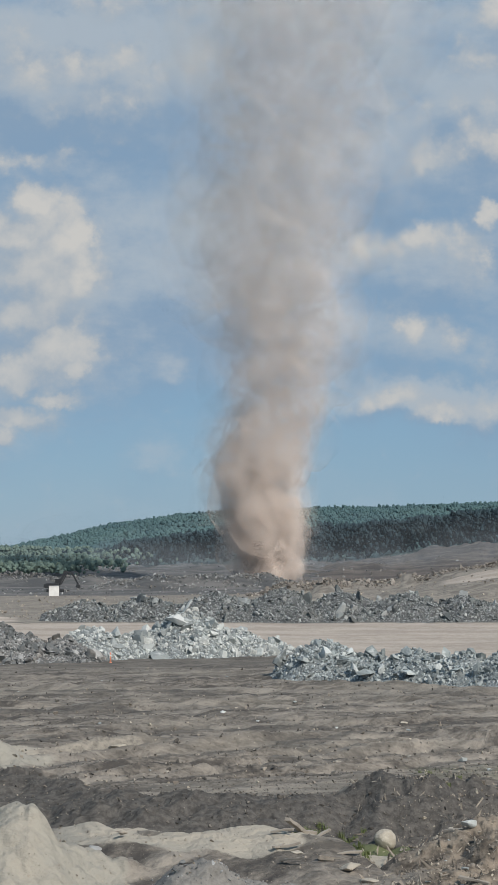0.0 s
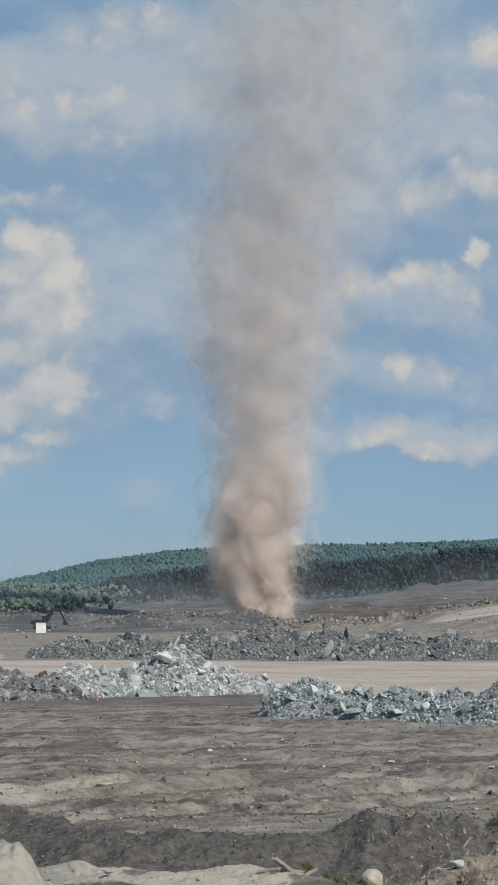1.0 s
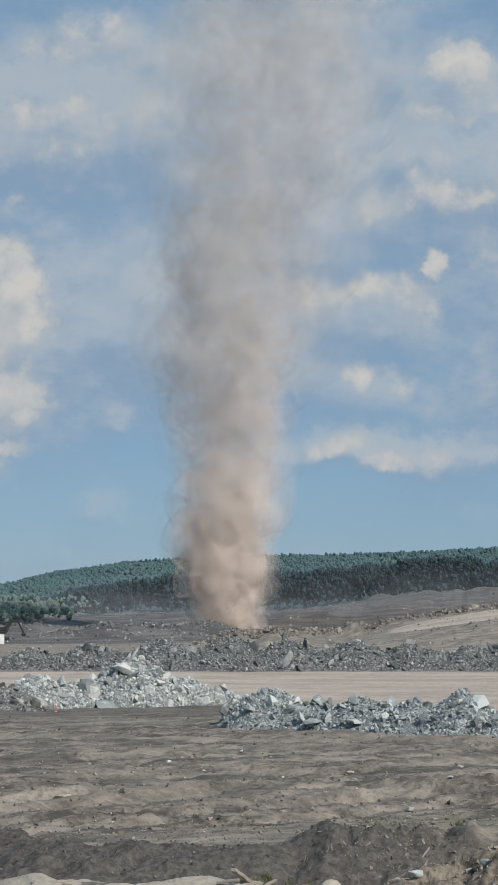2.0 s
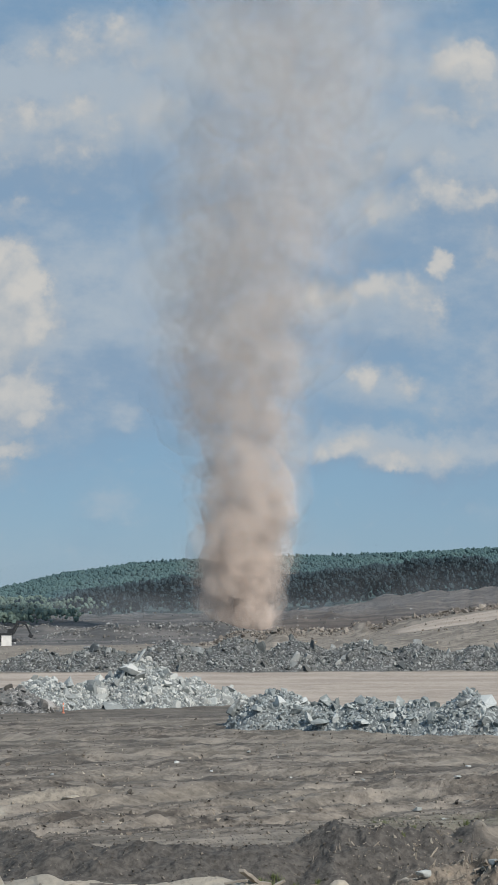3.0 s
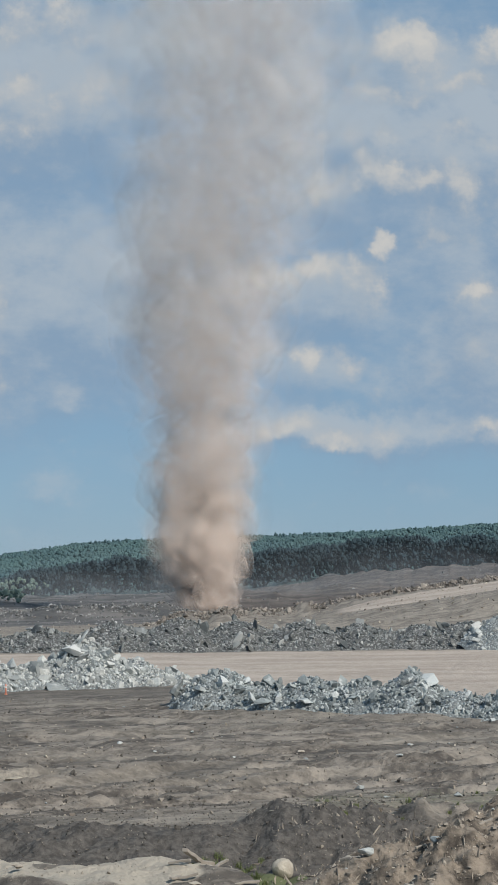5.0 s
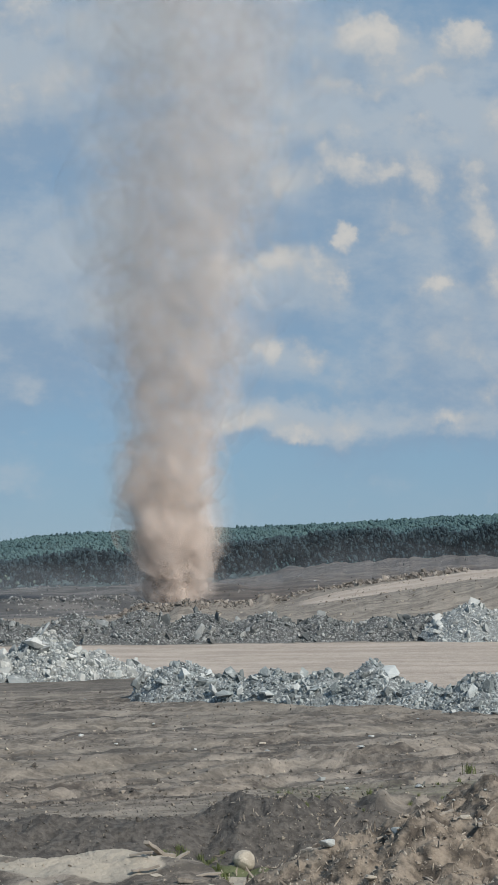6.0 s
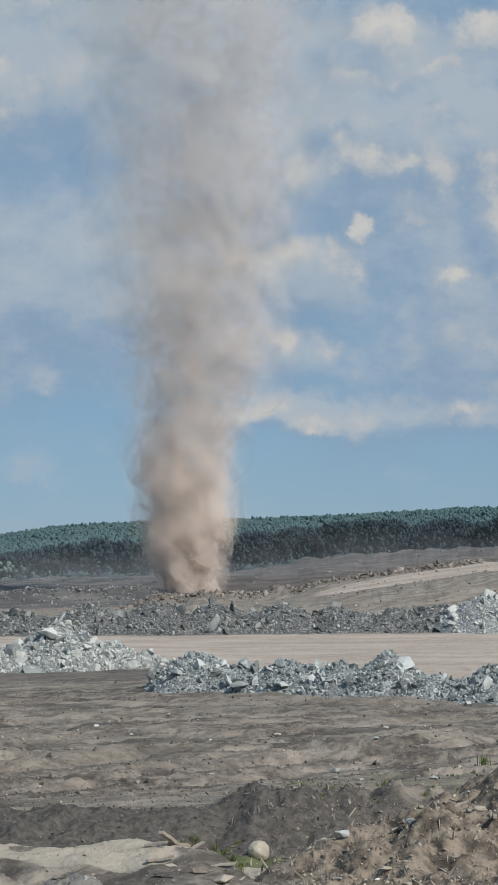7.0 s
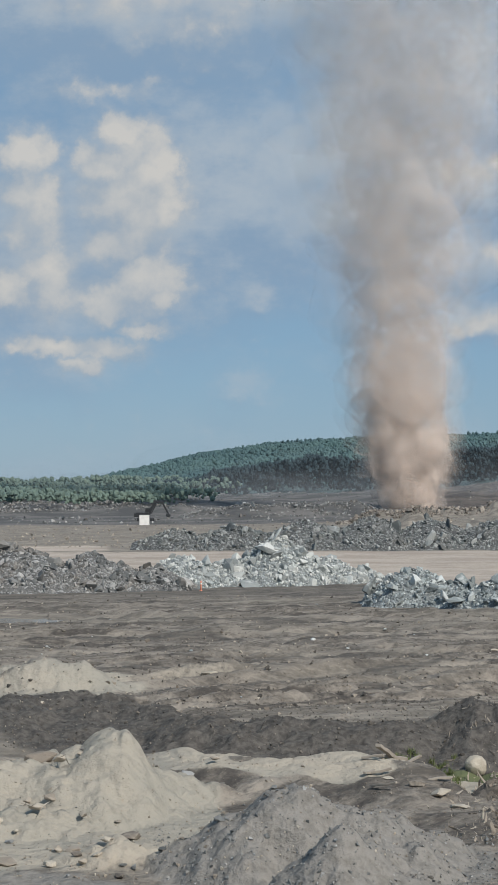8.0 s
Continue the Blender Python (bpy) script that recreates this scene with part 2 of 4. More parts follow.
def ground_material():
    m, n = material("pit_ground")
    at = n.add("ShaderNodeNewGeometry").outputs["Position"]

    def soil(name):
        node = n.add("ShaderNodeAttribute")
        node.attribute_name = name
        return node.outputs["Fac"]

    bent = n.vec("ADD", at, n.vec("SCALE", n.noise(at, 0.06, 3, 0.5, True), scale=14.0))
    turned = n.add("ShaderNodeVectorRotate", Vector=bent, Angle=radians(-24))
    turned.rotation_type = "Z_AXIS"
    streak = n.noise(n.vec("MULTIPLY", turned.outputs[0], (0.13, 0.62, 0.5)), 1.0, 7, 0.68)
    crumb = n.noise(n.vec("MULTIPLY", turned.outputs[0], (0.5, 1.0, 1.0)), 1.4, 6, 0.7)
    patch = n.noise(n.vec("MULTIPLY", at, (0.5, 1, 1)), 0.11, 5, 0.6)
    fine = n.noise(at, 3.2, 6, 0.65)
    c = n.mix(n.ramp(n.math("ADD", n.math("ADD", n.math("MULTIPLY", streak, 0.5), n.math("MULTIPLY", crumb, 0.3)), n.math("MULTIPLY", fine, 0.2)), 0.41, 0.61), (0.085, 0.075, 0.066), (0.325, 0.285, 0.238))
    c = n.mix(n.math("MULTIPLY", n.ramp(patch, 0.45, 0.66), 0.4), c, (0.285, 0.255, 0.21))
    rough_edge = n.math("MULTIPLY", n.math("SUBTRACT", fine, 0.5), 0.5)

    def zone(name):
        return n.ramp(n.math("ADD", soil(name), rough_edge), 0.32, 0.62)

    c = n.mix(zone("moss"), c, (0.13, 0.145, 0.075))
    c = n.mix(zone("dark"), c, n.mix(n.ramp(fine, 0.35, 0.7), (0.07, 0.064, 0.058), (0.15, 0.137, 0.122)))
    c = n.mix(zone("grey"), c, n.mix(n.ramp(fine, 0.3, 0.7), (0.18, 0.168, 0.15), (0.295, 0.276, 0.25)))
    c = n.mix(zone("sand"), c, n.mix(n.ramp(patch, 0.4, 0.65), (0.34, 0.315, 0.265), (0.42, 0.37, 0.30)))
    c = n.mix(zone("tan"), c, n.mix(n.ramp(streak, 0.35, 0.65), (0.17, 0.15, 0.128), (0.33, 0.292, 0.245)))
    c = n.mix(zone("spoil"), c, n.mix(n.ramp(n.noise(at, 1.2, 6, 0.65), 0.36, 0.62), (0.085, 0.071, 0.058), (0.29, 0.24, 0.187)))
    c = n.mix(zone("road"), c, n.mix(n.ramp(n.math("ADD", n.math("MULTIPLY", crumb, 0.45), n.math("MULTIPLY", patch, 0.55)), 0.38, 0.62), (0.36, 0.30, 0.25), (0.51, 0.435, 0.365)))
    # cloud shadow over the distant ground is put into this darker soil colour
    c = n.mix(zone("far"), c, n.mix(n.ramp(patch, 0.4, 0.65), (0.095, 0.095, 0.095), (0.185, 0.175, 0.165)))
    # brown dump soil, its colour darkened to hold the cloud shade on it
    c = n.mix(zone("shaded_dump"), c, n.mix(n.ramp(patch, 0.38, 0.66), (0.088, 0.078, 0.072), (0.165, 0.142, 0.125)))
    # forest floor in the same haze-tinted blue-green as the woods above
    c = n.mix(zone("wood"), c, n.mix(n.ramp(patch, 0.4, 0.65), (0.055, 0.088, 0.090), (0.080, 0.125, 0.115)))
    c = n.mix(n.math("MULTIPLY", n.ramp(fine, 0.45, 0.85), 0.30), c, (0.06, 0.055, 0.05))
    h = n.math("ADD", fine, n.math("MULTIPLY", n.noise(at, 0.9, 5, 0.6), 1.5))
    finish(n, c, 0.95, n.math("ADD", h, crumb), 0.85, 0.15, spec=0.15)
    return m


GROUND = ground_material()


def foliage(name, light, mid, dark, spread=0.006):
    m, n = material(name)
    geo = n.add("ShaderNodeNewGeometry")
    at = geo.outputs["Position"]
    pick = n.math("FRACT", n.math("MULTIPLY", geo.outputs["Random Per Island"], 5.7))
    stand = n.noise(at, spread, 4, 0.6)
    c = n.mix(n.ramp(stand, 0.40, 0.62), dark, mid)
    c = n.mix(n.math("MULTIPLY", n.ramp(pick, 0.2, 1.0), 0.35), c, light)
    fine = n.noise(at, 0.45, 4, 0.7)
    c = n.mix(n.math("MULTIPLY", fine, 0.6), c, dark)
    finish(n, c, 0.9, fine, 0.5, 0.5, spec=0.05)
    return m


# blue air haze over the distant hill is put into these leaf colours
HAZED_WOODS = foliage("hazed_mixed_woods", (0.118, 0.185, 0.16), (0.088, 0.148, 0.145), (0.062, 0.108, 0.12))
# dark conifers, with the cloud shadow over the belt put into their colour
SHADED_CONIFER = foliage("cloud_shaded_conifers", (0.047, 0.071, 0.077), (0.039, 0.061, 0.071), (0.032, 0.051, 0.060), 0.02)
SCRUB = foliage("birch_scrub", (0.20, 0.25, 0.175), (0.15, 0.20, 0.165), (0.11, 0.155, 0.14), 0.02)
GRASS = plain("dry_grass", (0.14, 0.17, 0.06), 0.8)
WOOD = plain("weathered_wood", (0.34, 0.30, 0.25), 0.85, wear=0.4)
WHITE = plain("white_cabin_paint", (0.82, 0.80, 0.76), 0.55, wear=0.15, scale=1.0)
STEEL = plain("dark_machine_steel", (0.035, 0.037, 0.04), 0.55, wear=0.1)
GLASS = plain("dark_window", (0.02, 0.025, 0.03), 0.1, wear=0.05)
ORANGE = plain("orange_plastic", (0.72, 0.27, 0.17), 0.5, wear=0.1)
PALE_CAP = plain("pale_plastic", (0.75, 0.72, 0.68), 0.5, wear=0.1)


def water_material():
    m, n = material("muddy_water")
    at = n.add("ShaderNodeNewGeometry").outputs["Position"]
    finish(n, n.mix(n.noise(at, 0.8, 3), (0.16, 0.15, 0.135), (0.22, 0.21, 0.19)), 0.12, n.noise(at, 2.0, 3), 0.05, 0.02, spec=0.5)
    return m


WATER = water_material()


def dust_or_haze_material(name, low, high):
    """Thin airborne soil, and the added haze shells: each skin of a puff hides a little of what lies behind, less with
    height.
    """
    m, n = material(name)
    at = n.add("ShaderNodeNewGeometry").outputs["Position"]
    z = n.add("ShaderNodeSeparateXYZ", Vector=at).outputs[2]
    own = n.add("ShaderNodeTexCoord").outputs["Object"]
    wisps = n.ramp(n.noise(n.vec("MULTIPLY", own, (1, 1, 0.6)), 0.10, 5, 0.62), 0.30, 0.70)
    load = n.add("ShaderNodeAttribute")
    load.attribute_name = "puff_load"
    thick = n.math("ADD", n.ramp(z, 0, 60, 0.15, 0.0, False), n.ramp(z, 30, 200, 0.105, 0.036, False))
    cover = n.math("MULTIPLY", n.math("MULTIPLY", thick, load.outputs["Fac"]), n.math("ADD", n.math("MULTIPLY", wisps, 1.0), 0.40), clamp=True)
    c = n.mix(n.ramp(z, 0, 150), low, high)
    # grains scatter to all sides: each part takes the sunlight that reaches it, whichever way its puff is turned
    outward = n.add("ShaderNodeVectorTransform", Vector=n.vec("NORMALIZE", n.vec("MULTIPLY", own, (1, 1, 0))))
    outward.vector_type, outward.convert_from, outward.convert_to = "VECTOR", "OBJECT", "WORLD"
    own_side = n.vec("ADD", n.vec("SCALE", outward.outputs[0], scale=0.35), n.vec("SCALE", n.add("ShaderNodeNewGeometry").outputs["Normal"], scale=0.15))
    facing = n.vec("NORMALIZE", n.vec("ADD", own_side, tuple(SUN_WAY * 0.65)))
    scatter = n.add("ShaderNodeAddShader")
    n.put(scatter, "i0", n.add("ShaderNodeBsdfDiffuse", Color=n.mix(0.42, c, (0, 0, 0)), Normal=facing).outputs[0])
    n.put(scatter, "i1", n.add("ShaderNodeBsdfTranslucent", Color=n.mix(0.58, c, (0, 0, 0)), Normal=facing).outputs[0])
    see = n.add("ShaderNodeMixShader", Fac=cover)
    n.put(see, "i1", n.add("ShaderNodeBsdfTransparent").outputs[0])
    n.put(see, "i2", scatter.outputs[0])
    n.add("ShaderNodeOutputMaterial", Surface=see.outputs[0])
    return m


DUST = dust_or_haze_material("airborne_dust", (0.93, 0.81, 0.725), (0.87, 0.83, 0.80))
# bluish colour of the shells that imitate air haze before the woods
HAZE = dust_or_haze_material("thin_haze", (0.62, 0.68, 0.74), (0.62, 0.68, 0.74))


# ---- shapes ----
def lattice(ix, iy, seed):
    h = (ix.astype(np.int64) * 374761393 + iy.astype(np.int64) * 668265263 + seed * 974634777) & 0xFFFFFFFF
    h = ((h ^ (h >> 13)) * 1274126177) & 0xFFFFFFFF
    return ((h ^ (h >> 16)) & 0xFFFF) / 65535.0


def rough_at(x, y, seed=0):
    """Smooth value noise, -1 to 1."""
    ix, iy = np.floor(x), np.floor(y)
    fx, fy = x - ix, y - iy
    fx, fy = fx * fx * (3 - 2 * fx), fy * fy * (3 - 2 * fy)
    a = lattice(ix, iy, seed) * (1 - fx) + lattice(ix + 1, iy, seed) * fx
    b = lattice(ix, iy + 1, seed) * (1 - fx) + lattice(ix + 1, iy + 1, seed) * fx
    return (a * (1 - fy) + b * fy) * 2 - 1


def fractal(x, y, octaves=4, seed=0):
    total, size = 0, 1.0
    for k in range(octaves):
        total = total + rough_at(x, y, seed + k) * size
        x, y, size = x * 2.03 + 7.1, y * 2.03 - 3.3, size * 0.5
    return total / 1.6


def step(v, a, b):
    s = np.clip((v - a) / (b - a), 0, 1)
    return s * s * (3 - 2 * s)


def bump(x, y, cx, cy, rx, ry, h):
    """A heap with sides near the angle of repose and a rounded top."""
    d = np.sqrt(((x - cx) / rx) ** 2 + ((y - cy) / ry) ** 2)
    return h * np.minimum(1.06 - np.sqrt(d * d + 0.02), 1)


def bearing(x, y):
    return x / np.maximum(y, 1.0) * 1000


def bank_line(x, y):
    """Distance of the dark bank's brow, which bends away to the west."""
    return np.interp(bearing(x, y), (-210, -133, -99, -66, 0, 34, 67, 110, 150), (78, 76, 71, 67, 66, 65.5, 66.5, 69, 71))


TRACKS = ((76, 0.55, 0.6), (81, 0.62, 0.7), (88, 0.50, 0.8), (97, 0.42, 0.9), (110, 0.22, 1.0), (123, -0.12, 1.1))


def ground_height(x, y):
    x, y = np.asarray(x, float), np.asarray(y, float)
    r = np.hypot(x, y)
    wob = fractal(x / 9, y / 9, 3, 11)
    z = 0.10 * fractal(x / 6, y / 6, 4, 1) + 0.09 * fractal(x / 1.1, y / 1.1, 5, 2)
    # bench that the viewer stands on
    z = z + 7.7 * (1 - step(r, 6, 19))
    # ruts and low windrows of the middle ground
    mid = step(y, 70, 78) * (1 - step(y, 138, 150))
    u, v = x + 0.42 * y, y - 0.42 * x
    rut = fractal(u / 15, v / 2.2, 4, 21) + 0.45 * fractal(u / 6, v / 0.8, 4, 23)
    z = z + mid * (0.32 * rut + 0.15 * fractal(x / 2.2, y / 1.2, 5, 25) + 0.16 * np.abs(fractal(x / 5.0, y / 3.0, 4, 27)))
    z = z + mid * 0.35 * np.exp(-((y - (88 + 0.28 * x + 1.5 * wob)) / 1.3) ** 2) * step(x, -12, -2)
    for start, slope, wide in TRACKS:
        for side in (-1.1, 1.1):
            off = (y - (start + slope * x + 2.0 * wob + side)) / wide
            z = z + mid * (0.24 * np.exp(-(off * 1.6 - 1.2) ** 2) - 0.20 * np.exp(-(off * 1.6) ** 2))
    # hollow in front of the dark bank
    edge = 57.5 + 1.2 * wob - 5.5 * np.exp(-((x - 4.9) / 2.0) ** 2)
    crest = bank_line(x, y) + 0.9 * fractal(x / 3.2, y * 0 + 4, 3, 31)
    hollow = step(y, edge, edge + 3) * (1 - step(y, crest - 4.0, crest))
    z = z - (1.15 + 0.45 * fractal(x / 4.5, y * 0, 3, 33)) * hollow * (0.45 + 0.55 * step(x, -7, -3)) * step(x, -14, -9)
    z = z + (0.12 + 0.5 * fractal(x / 2.6, y / 5, 4, 34)) * np.exp(-((y - crest - 0.3) / 1.8) ** 2) * step(x, -13, -8)
    z = z + 0.35 * fractal(x / 2.0, y / 2.0, 5, 49) * step(y, 49, 53) * (1 - step(y, 58, 61))
    # sand heaps, grey heaps, brown spoil
    rock = 0.22 * fractal(x / 1.5, y / 1.5, 6, 41) + 0.22 * np.abs(fractal(x / 0.9, y / 0.9, 4, 45)) - 0.05
    spoil = 1.0 * np.abs(fractal(x / 1.9, y / 1.9, 5, 47)) * np.exp(-((x - 11) / 6.0) ** 4 - ((y - 58) / 13.0) ** 4)
    hx, hy = x + 1.0 * fractal(x / 2.4, y / 2.4, 4, 43), y + 1.0 * fractal(x / 2.4, y / 2.4, 4, 44)
    for cx, cy, rx, ry, h in ((-7.0, 50, 3.2, 3.4, 2.7), (-8.9, 49, 2.9, 2.6, 1.75), (-5.3, 51.5, 2.9, 2.2, 1.25), (-2.6, 66.0, 3.5, 2.6, 0.75), (-9.3, 53, 2.6, 2.2, 1.7), (-11.5, 51.5, 2.6, 2.0, 1.2), (-13.6, 80, 4.0, 3.0, 1.75), (-16.5, 81, 4, 3, 1.4), (-0.6, 43, 3.9, 3.4, 2.45),
                              (0.6, 38.5, 3.0, 2.6, 2.1), (-9.2, 47.5, 3.0, 2.0, 1.1), (-5.0, 44, 2.5, 1.8, 0.6), (11.0, 55, 5.4, 5.0, 2.1), (14.5, 60, 5, 5, 1.9),
                              (15.6, 68, 3.4, 3.4, 1.8), (6.5, 67.5, 3.5, 3.2, 1.3), (-10.5, 38, 4, 3, 0.9), (12, 48, 6, 4, 1.0)):
        heap = bump(hx, hy, cx, cy, rx, ry, h)
        z = np.maximum(z, heap + rock * np.clip(0.4 + heap, 0.1, 1) * 1.35 - 0.16)
    z = z + 0.3 * step(y, 50, 56) * (1 - step(y, edge + 0.5, edge + 2)) * step(x, -9, -5) * (1 - step(x, 2, 5)) * (1 + wob)
    z = z + spoil
    z = z + 0.40 * fractal(x / 1.3, y / 1.3, 6, 48) * step(y, 60, 64) * (1 - step(y, crest + 1, crest + 4))
    wet = 1 - step(np.hypot((x + 23.4) / 1.4, y - 121), 2.5, 4.5)
    z = z * (1 - wet) - 0.05 * wet
    # upper haul road on its embankment, climbing to the east
    a = bearing(x, y)
    ramp = np.interp(a, (-60, 0, 90, 152, 211, 260, 320), (0, 1.2, 3.0, 5.8, 8.8, 10.5, 12))
    z = z + ramp * step(y, 266, 336 + 6 * wob) * (1 - 0.6 * step(y, 385, 440))
    z = z + step(y, 268, 300) * (1 - step(y, 330, 338)) * step(a, -30, 20) * 0.5 * fractal(x / 3, y / 6, 4, 53)
    z = z + (2.3 + 1.3 * fractal(x / 3.5, y / 5, 4, 51)) * np.exp(-((y - 381) / 5.0) ** 2) * step(a, 0, 25) * (1 - 0.6 * step(a, 100, 140)) * (1 - step(a, 205, 225))
    z = z + (2.0 + 1.5 * fractal(x / 5, y / 7, 4, 52)) * np.exp(-((y - 318) / 7.0) ** 2) * step(a, -5, 20) * (1 - step(a, 40, 75))
    z = z + 6 * step(y, 415, 560) * step(a, 185, 226) * (1 - step(y, 560, 800))
    z = z + (3.6 + 1.6 * fractal(x / 6, y / 8, 4, 57)) * np.exp(-((y - 512) / 9.0) ** 2) * step(a, -98, -70) * (1 - step(a, 5, 40))
    z = z + (3.3 + 1.5 * fractal(x / 6, y / 8, 4, 58)) * np.exp(-((y - 545) / 9.0) ** 2) * step(a, -320, -290) * (1 - step(a, -92, -74))
    z = z + 1.9 * step(y, 335, 372) * (1 - step(y, 390, 430)) * step(a, 90, 145)
    # dumps beyond, then the wooded hill
    far = step(y, 440, 820)
    z = z + far * 6 + 8 * step(a, 20, 150) * step(y, 640, 900) + far * (2.4 * fractal(x / 16, y / 40, 5, 61) + 2.0 * np.abs(fractal(x / 9, y / 22, 5, 63)) * step(a, -20, 40))
    z = z + 4 * np.exp(-((y - 800) / 70) ** 2) * step(a, 90, 190) * (1 + 0.4 * fractal(x / 30, y / 60, 3, 62))
    ridge = np.interp(a, (-230, -200, -147, -114, -80, -34, 33, 147, 236, 320), (-6, 0, 15, 31, 47, 58, 66, 70, 79, 86)) - 6 - 8 * step(a, 20, 150)
    hill = step(y, 1000, 2250)
    z = z + hill * ridge + hill * 4 * fractal(x / 140, y / 200, 3, 71)
    return z


def mesh_of(name, verts, faces, mat, smooth=False):
    me = bpy.data.meshes.new(name)
    verts, faces = np.asarray(verts, np.float32), np.asarray(faces, np.int32)
    k = faces.shape[1]
    me.vertices.add(len(verts))
    me.vertices.foreach_set("co", verts.ravel())
    me.loops.add(faces.size)
    me.loops.foreach_set("vertex_index", faces.ravel())
    me.polygons.add(len(faces))
    me.polygons.foreach_set("loop_start", np.arange(0, faces.size, k, dtype=np.int32))
    me.polygons.foreach_set("use_smooth", np.full(len(faces), smooth))
    me.update(calc_edges=True)
    me.materials.append(mat)
    return me


def part(name, bm, mat, parent=None, label="", smooth=False):
    me = bpy.data.meshes.new(name)
    bm.normal_update()
    bm.to_mesh(me)
    bm.free()
    me.materials.append(mat)
    if smooth:
        me.polygons.foreach_set("use_smooth", [True] * len(me.polygons))
    ob = new(name, me)
    ob.parent = parent
    if label:
        tagged(ob, label)
    return ob


def box(bm, size, m=None, bevel=0.0):
    made = bmesh.ops.create_cube(bm, size=1.0, matrix=(m or Matrix()) @ Matrix.Diagonal((*size, 1)))
    if bevel:
        edges = list({e for v in made["verts"] for e in v.link_edges})
        bmesh.ops.bevel(bm, geom=edges, offset=bevel, segments=2, affect="EDGES", profile=0.7)
    return bm


def tube(bm, a, b, r0, r1=None, sides=12):
    a, b = Vector(a), Vector(b)
    m = Matrix.Translation((a + b) / 2) @ (b - a).to_track_quat("Z", "Y").to_matrix().to_4x4()
    bmesh.ops.create_cone(bm, cap_ends=True, segments=sides, radius1=r0, radius2=r0 if r1 is None else r1, depth=(b - a).length, matrix=m)
    return bm


# ---- ground: one sheet from the viewer's feet to the horizon ----
def build_ground():
    near = np.concatenate([[0.001], np.geomspace(0.6, 34, 26, endpoint=False)])
    seen = 1.0 / np.linspace(1 / 34.0, 1 / 330.0, 470)
    wide = np.geomspace(334, 4700, 120)
    rs = np.concatenate([near, seen, wide])
    fine = np.linspace(-15.5, 15.5, 560)
    coarse = np.linspace(15.5, 344.5, 96)[1:-1]
    turn = np.radians(np.concatenate([fine, coarse]))
    rr, tt = np.meshgrid(rs, turn, indexing="ij")
    x, y = rr * np.sin(tt) + 0.2 * np.exp(-rr), rr * np.cos(tt) - 0.3 * np.exp(-rr)
    z = ground_height(x, y)
    nr, na = rr.shape
    i = np.arange(nr - 1)[:, None] * na + np.arange(na)[None, :]
    j = np.arange(nr - 1)[:, None] * na + (np.arange(na)[None, :] + 1) % na
    faces = np.stack([i, i + na, j + na, j], -1).reshape(-1, 4)[:, ::-1]
    verts = np.stack([x, y, z], -1).reshape(-1, 3)
    me = mesh_of("ground", verts, faces, GROUND, True)
    x, y, z = (v.ravel() for v in (x, y, z))
    a = bearing(x, y)
    wob = fractal(x / 9, y / 9, 3, 11)
    w2 = fractal(x / 3, y / 3, 3, 12)

    def near_heap(cx, cy, rx, ry, soft=0.35):
        return 1 - step(np.sqrt(((x - cx) / rx) ** 2 + ((y - cy) / ry) ** 2) + 0.15 * w2, 1 - soft, 1 + soft)

    brink = np.interp(a, (20, 60, 110, 160), (172, 160, 138, 128)) + 6 * wob + 3 * w2
    road = step(y, brink, brink + 7) * (1 - step(y, 246, 256)) * step(a, -400, -390)
    road = np.maximum(road, step(y, 337, 341) * (1 - step(y, 366, 371)) * step(a, 90, 140))
    road = np.maximum(road, step(y, 366, 380) * (1 - step(y, 560, 580)) * step(a, 206, 214) * (1 - step(a, 236, 246)))
    road = np.maximum(road, 0.8 * step(y, 250, 260) * (1 - step(y, 276, 286)) * (1 - step(a, -150, -120)))
    tan = step(y, 246, 252) * (1 - step(y, 430, 450)) * 0.9
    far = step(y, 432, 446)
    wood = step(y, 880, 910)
    sand = np.maximum.reduce([near_heap(-7.0, 50, 3.6, 4.0), near_heap(-9.3, 53, 2.6, 3), near_heap(-13.8, 80, 4.6, 3.6), near_heap(-17, 81, 5, 3.6),
                              0.46 * near_heap(-8.6, 84.6, 4.2, 1.6), 0.7 * near_heap(-12, 85, 3, 2), 0.95 * step(y + 1.5 * w2, 53.5, 55) * (1 - step(y, 58.5, 60)) * step(x, -8, -5) * (1 - step(x, 1.5, 4)) * step(w2, -0.35, 0.0),
                              0.85 * near_heap(4.5, 58, 2.4, 1.6), 0.9 * near_heap(-11, 47, 6, 6), 0.8 * near_heap(-6.5, 46, 5, 4)])
    shaded_east_dump = 0.75 * step(y, 440, 460) * (1 - step(y, 860, 890)) * step(a + 40 * wob, 10, 60)
    grey = np.maximum.reduce([near_heap(-0.6, 43, 4.4, 4.2), near_heap(0.6, 38.5, 4, 3.4), near_heap(-8, 39, 4, 3) * 0.8, 1 - step(y, 36, 40)])
    spoil = (0.95 * np.maximum.reduce([near_heap(11.0, 55, 6.0, 5.4), near_heap(14.5, 60, 5, 5), near_heap(15.6, 68, 3.8, 3.8), near_heap(12, 48, 8, 5)]))
    brow = bank_line(x, y) + 1.5 * w2
    dark = step(y, 60, 63) * (1 - step(y, brow, brow + 2.5)) * step(x + 0.35 * (y - 60), -13, -9) * (1 - step(x, 9, 14))
    dark = np.maximum(dark, 0.47 * step(y + 7 * w2 + 5 * wob, 124, 152) * (1 - step(y, brink, brink + 6)))
    dark = np.maximum(dark, 0.9 * np.exp(-((y - 247 - 2 * w2) / 3.0) ** 2))
    flat = step(y, 76, 80) * (1 - step(y, 134, 142))
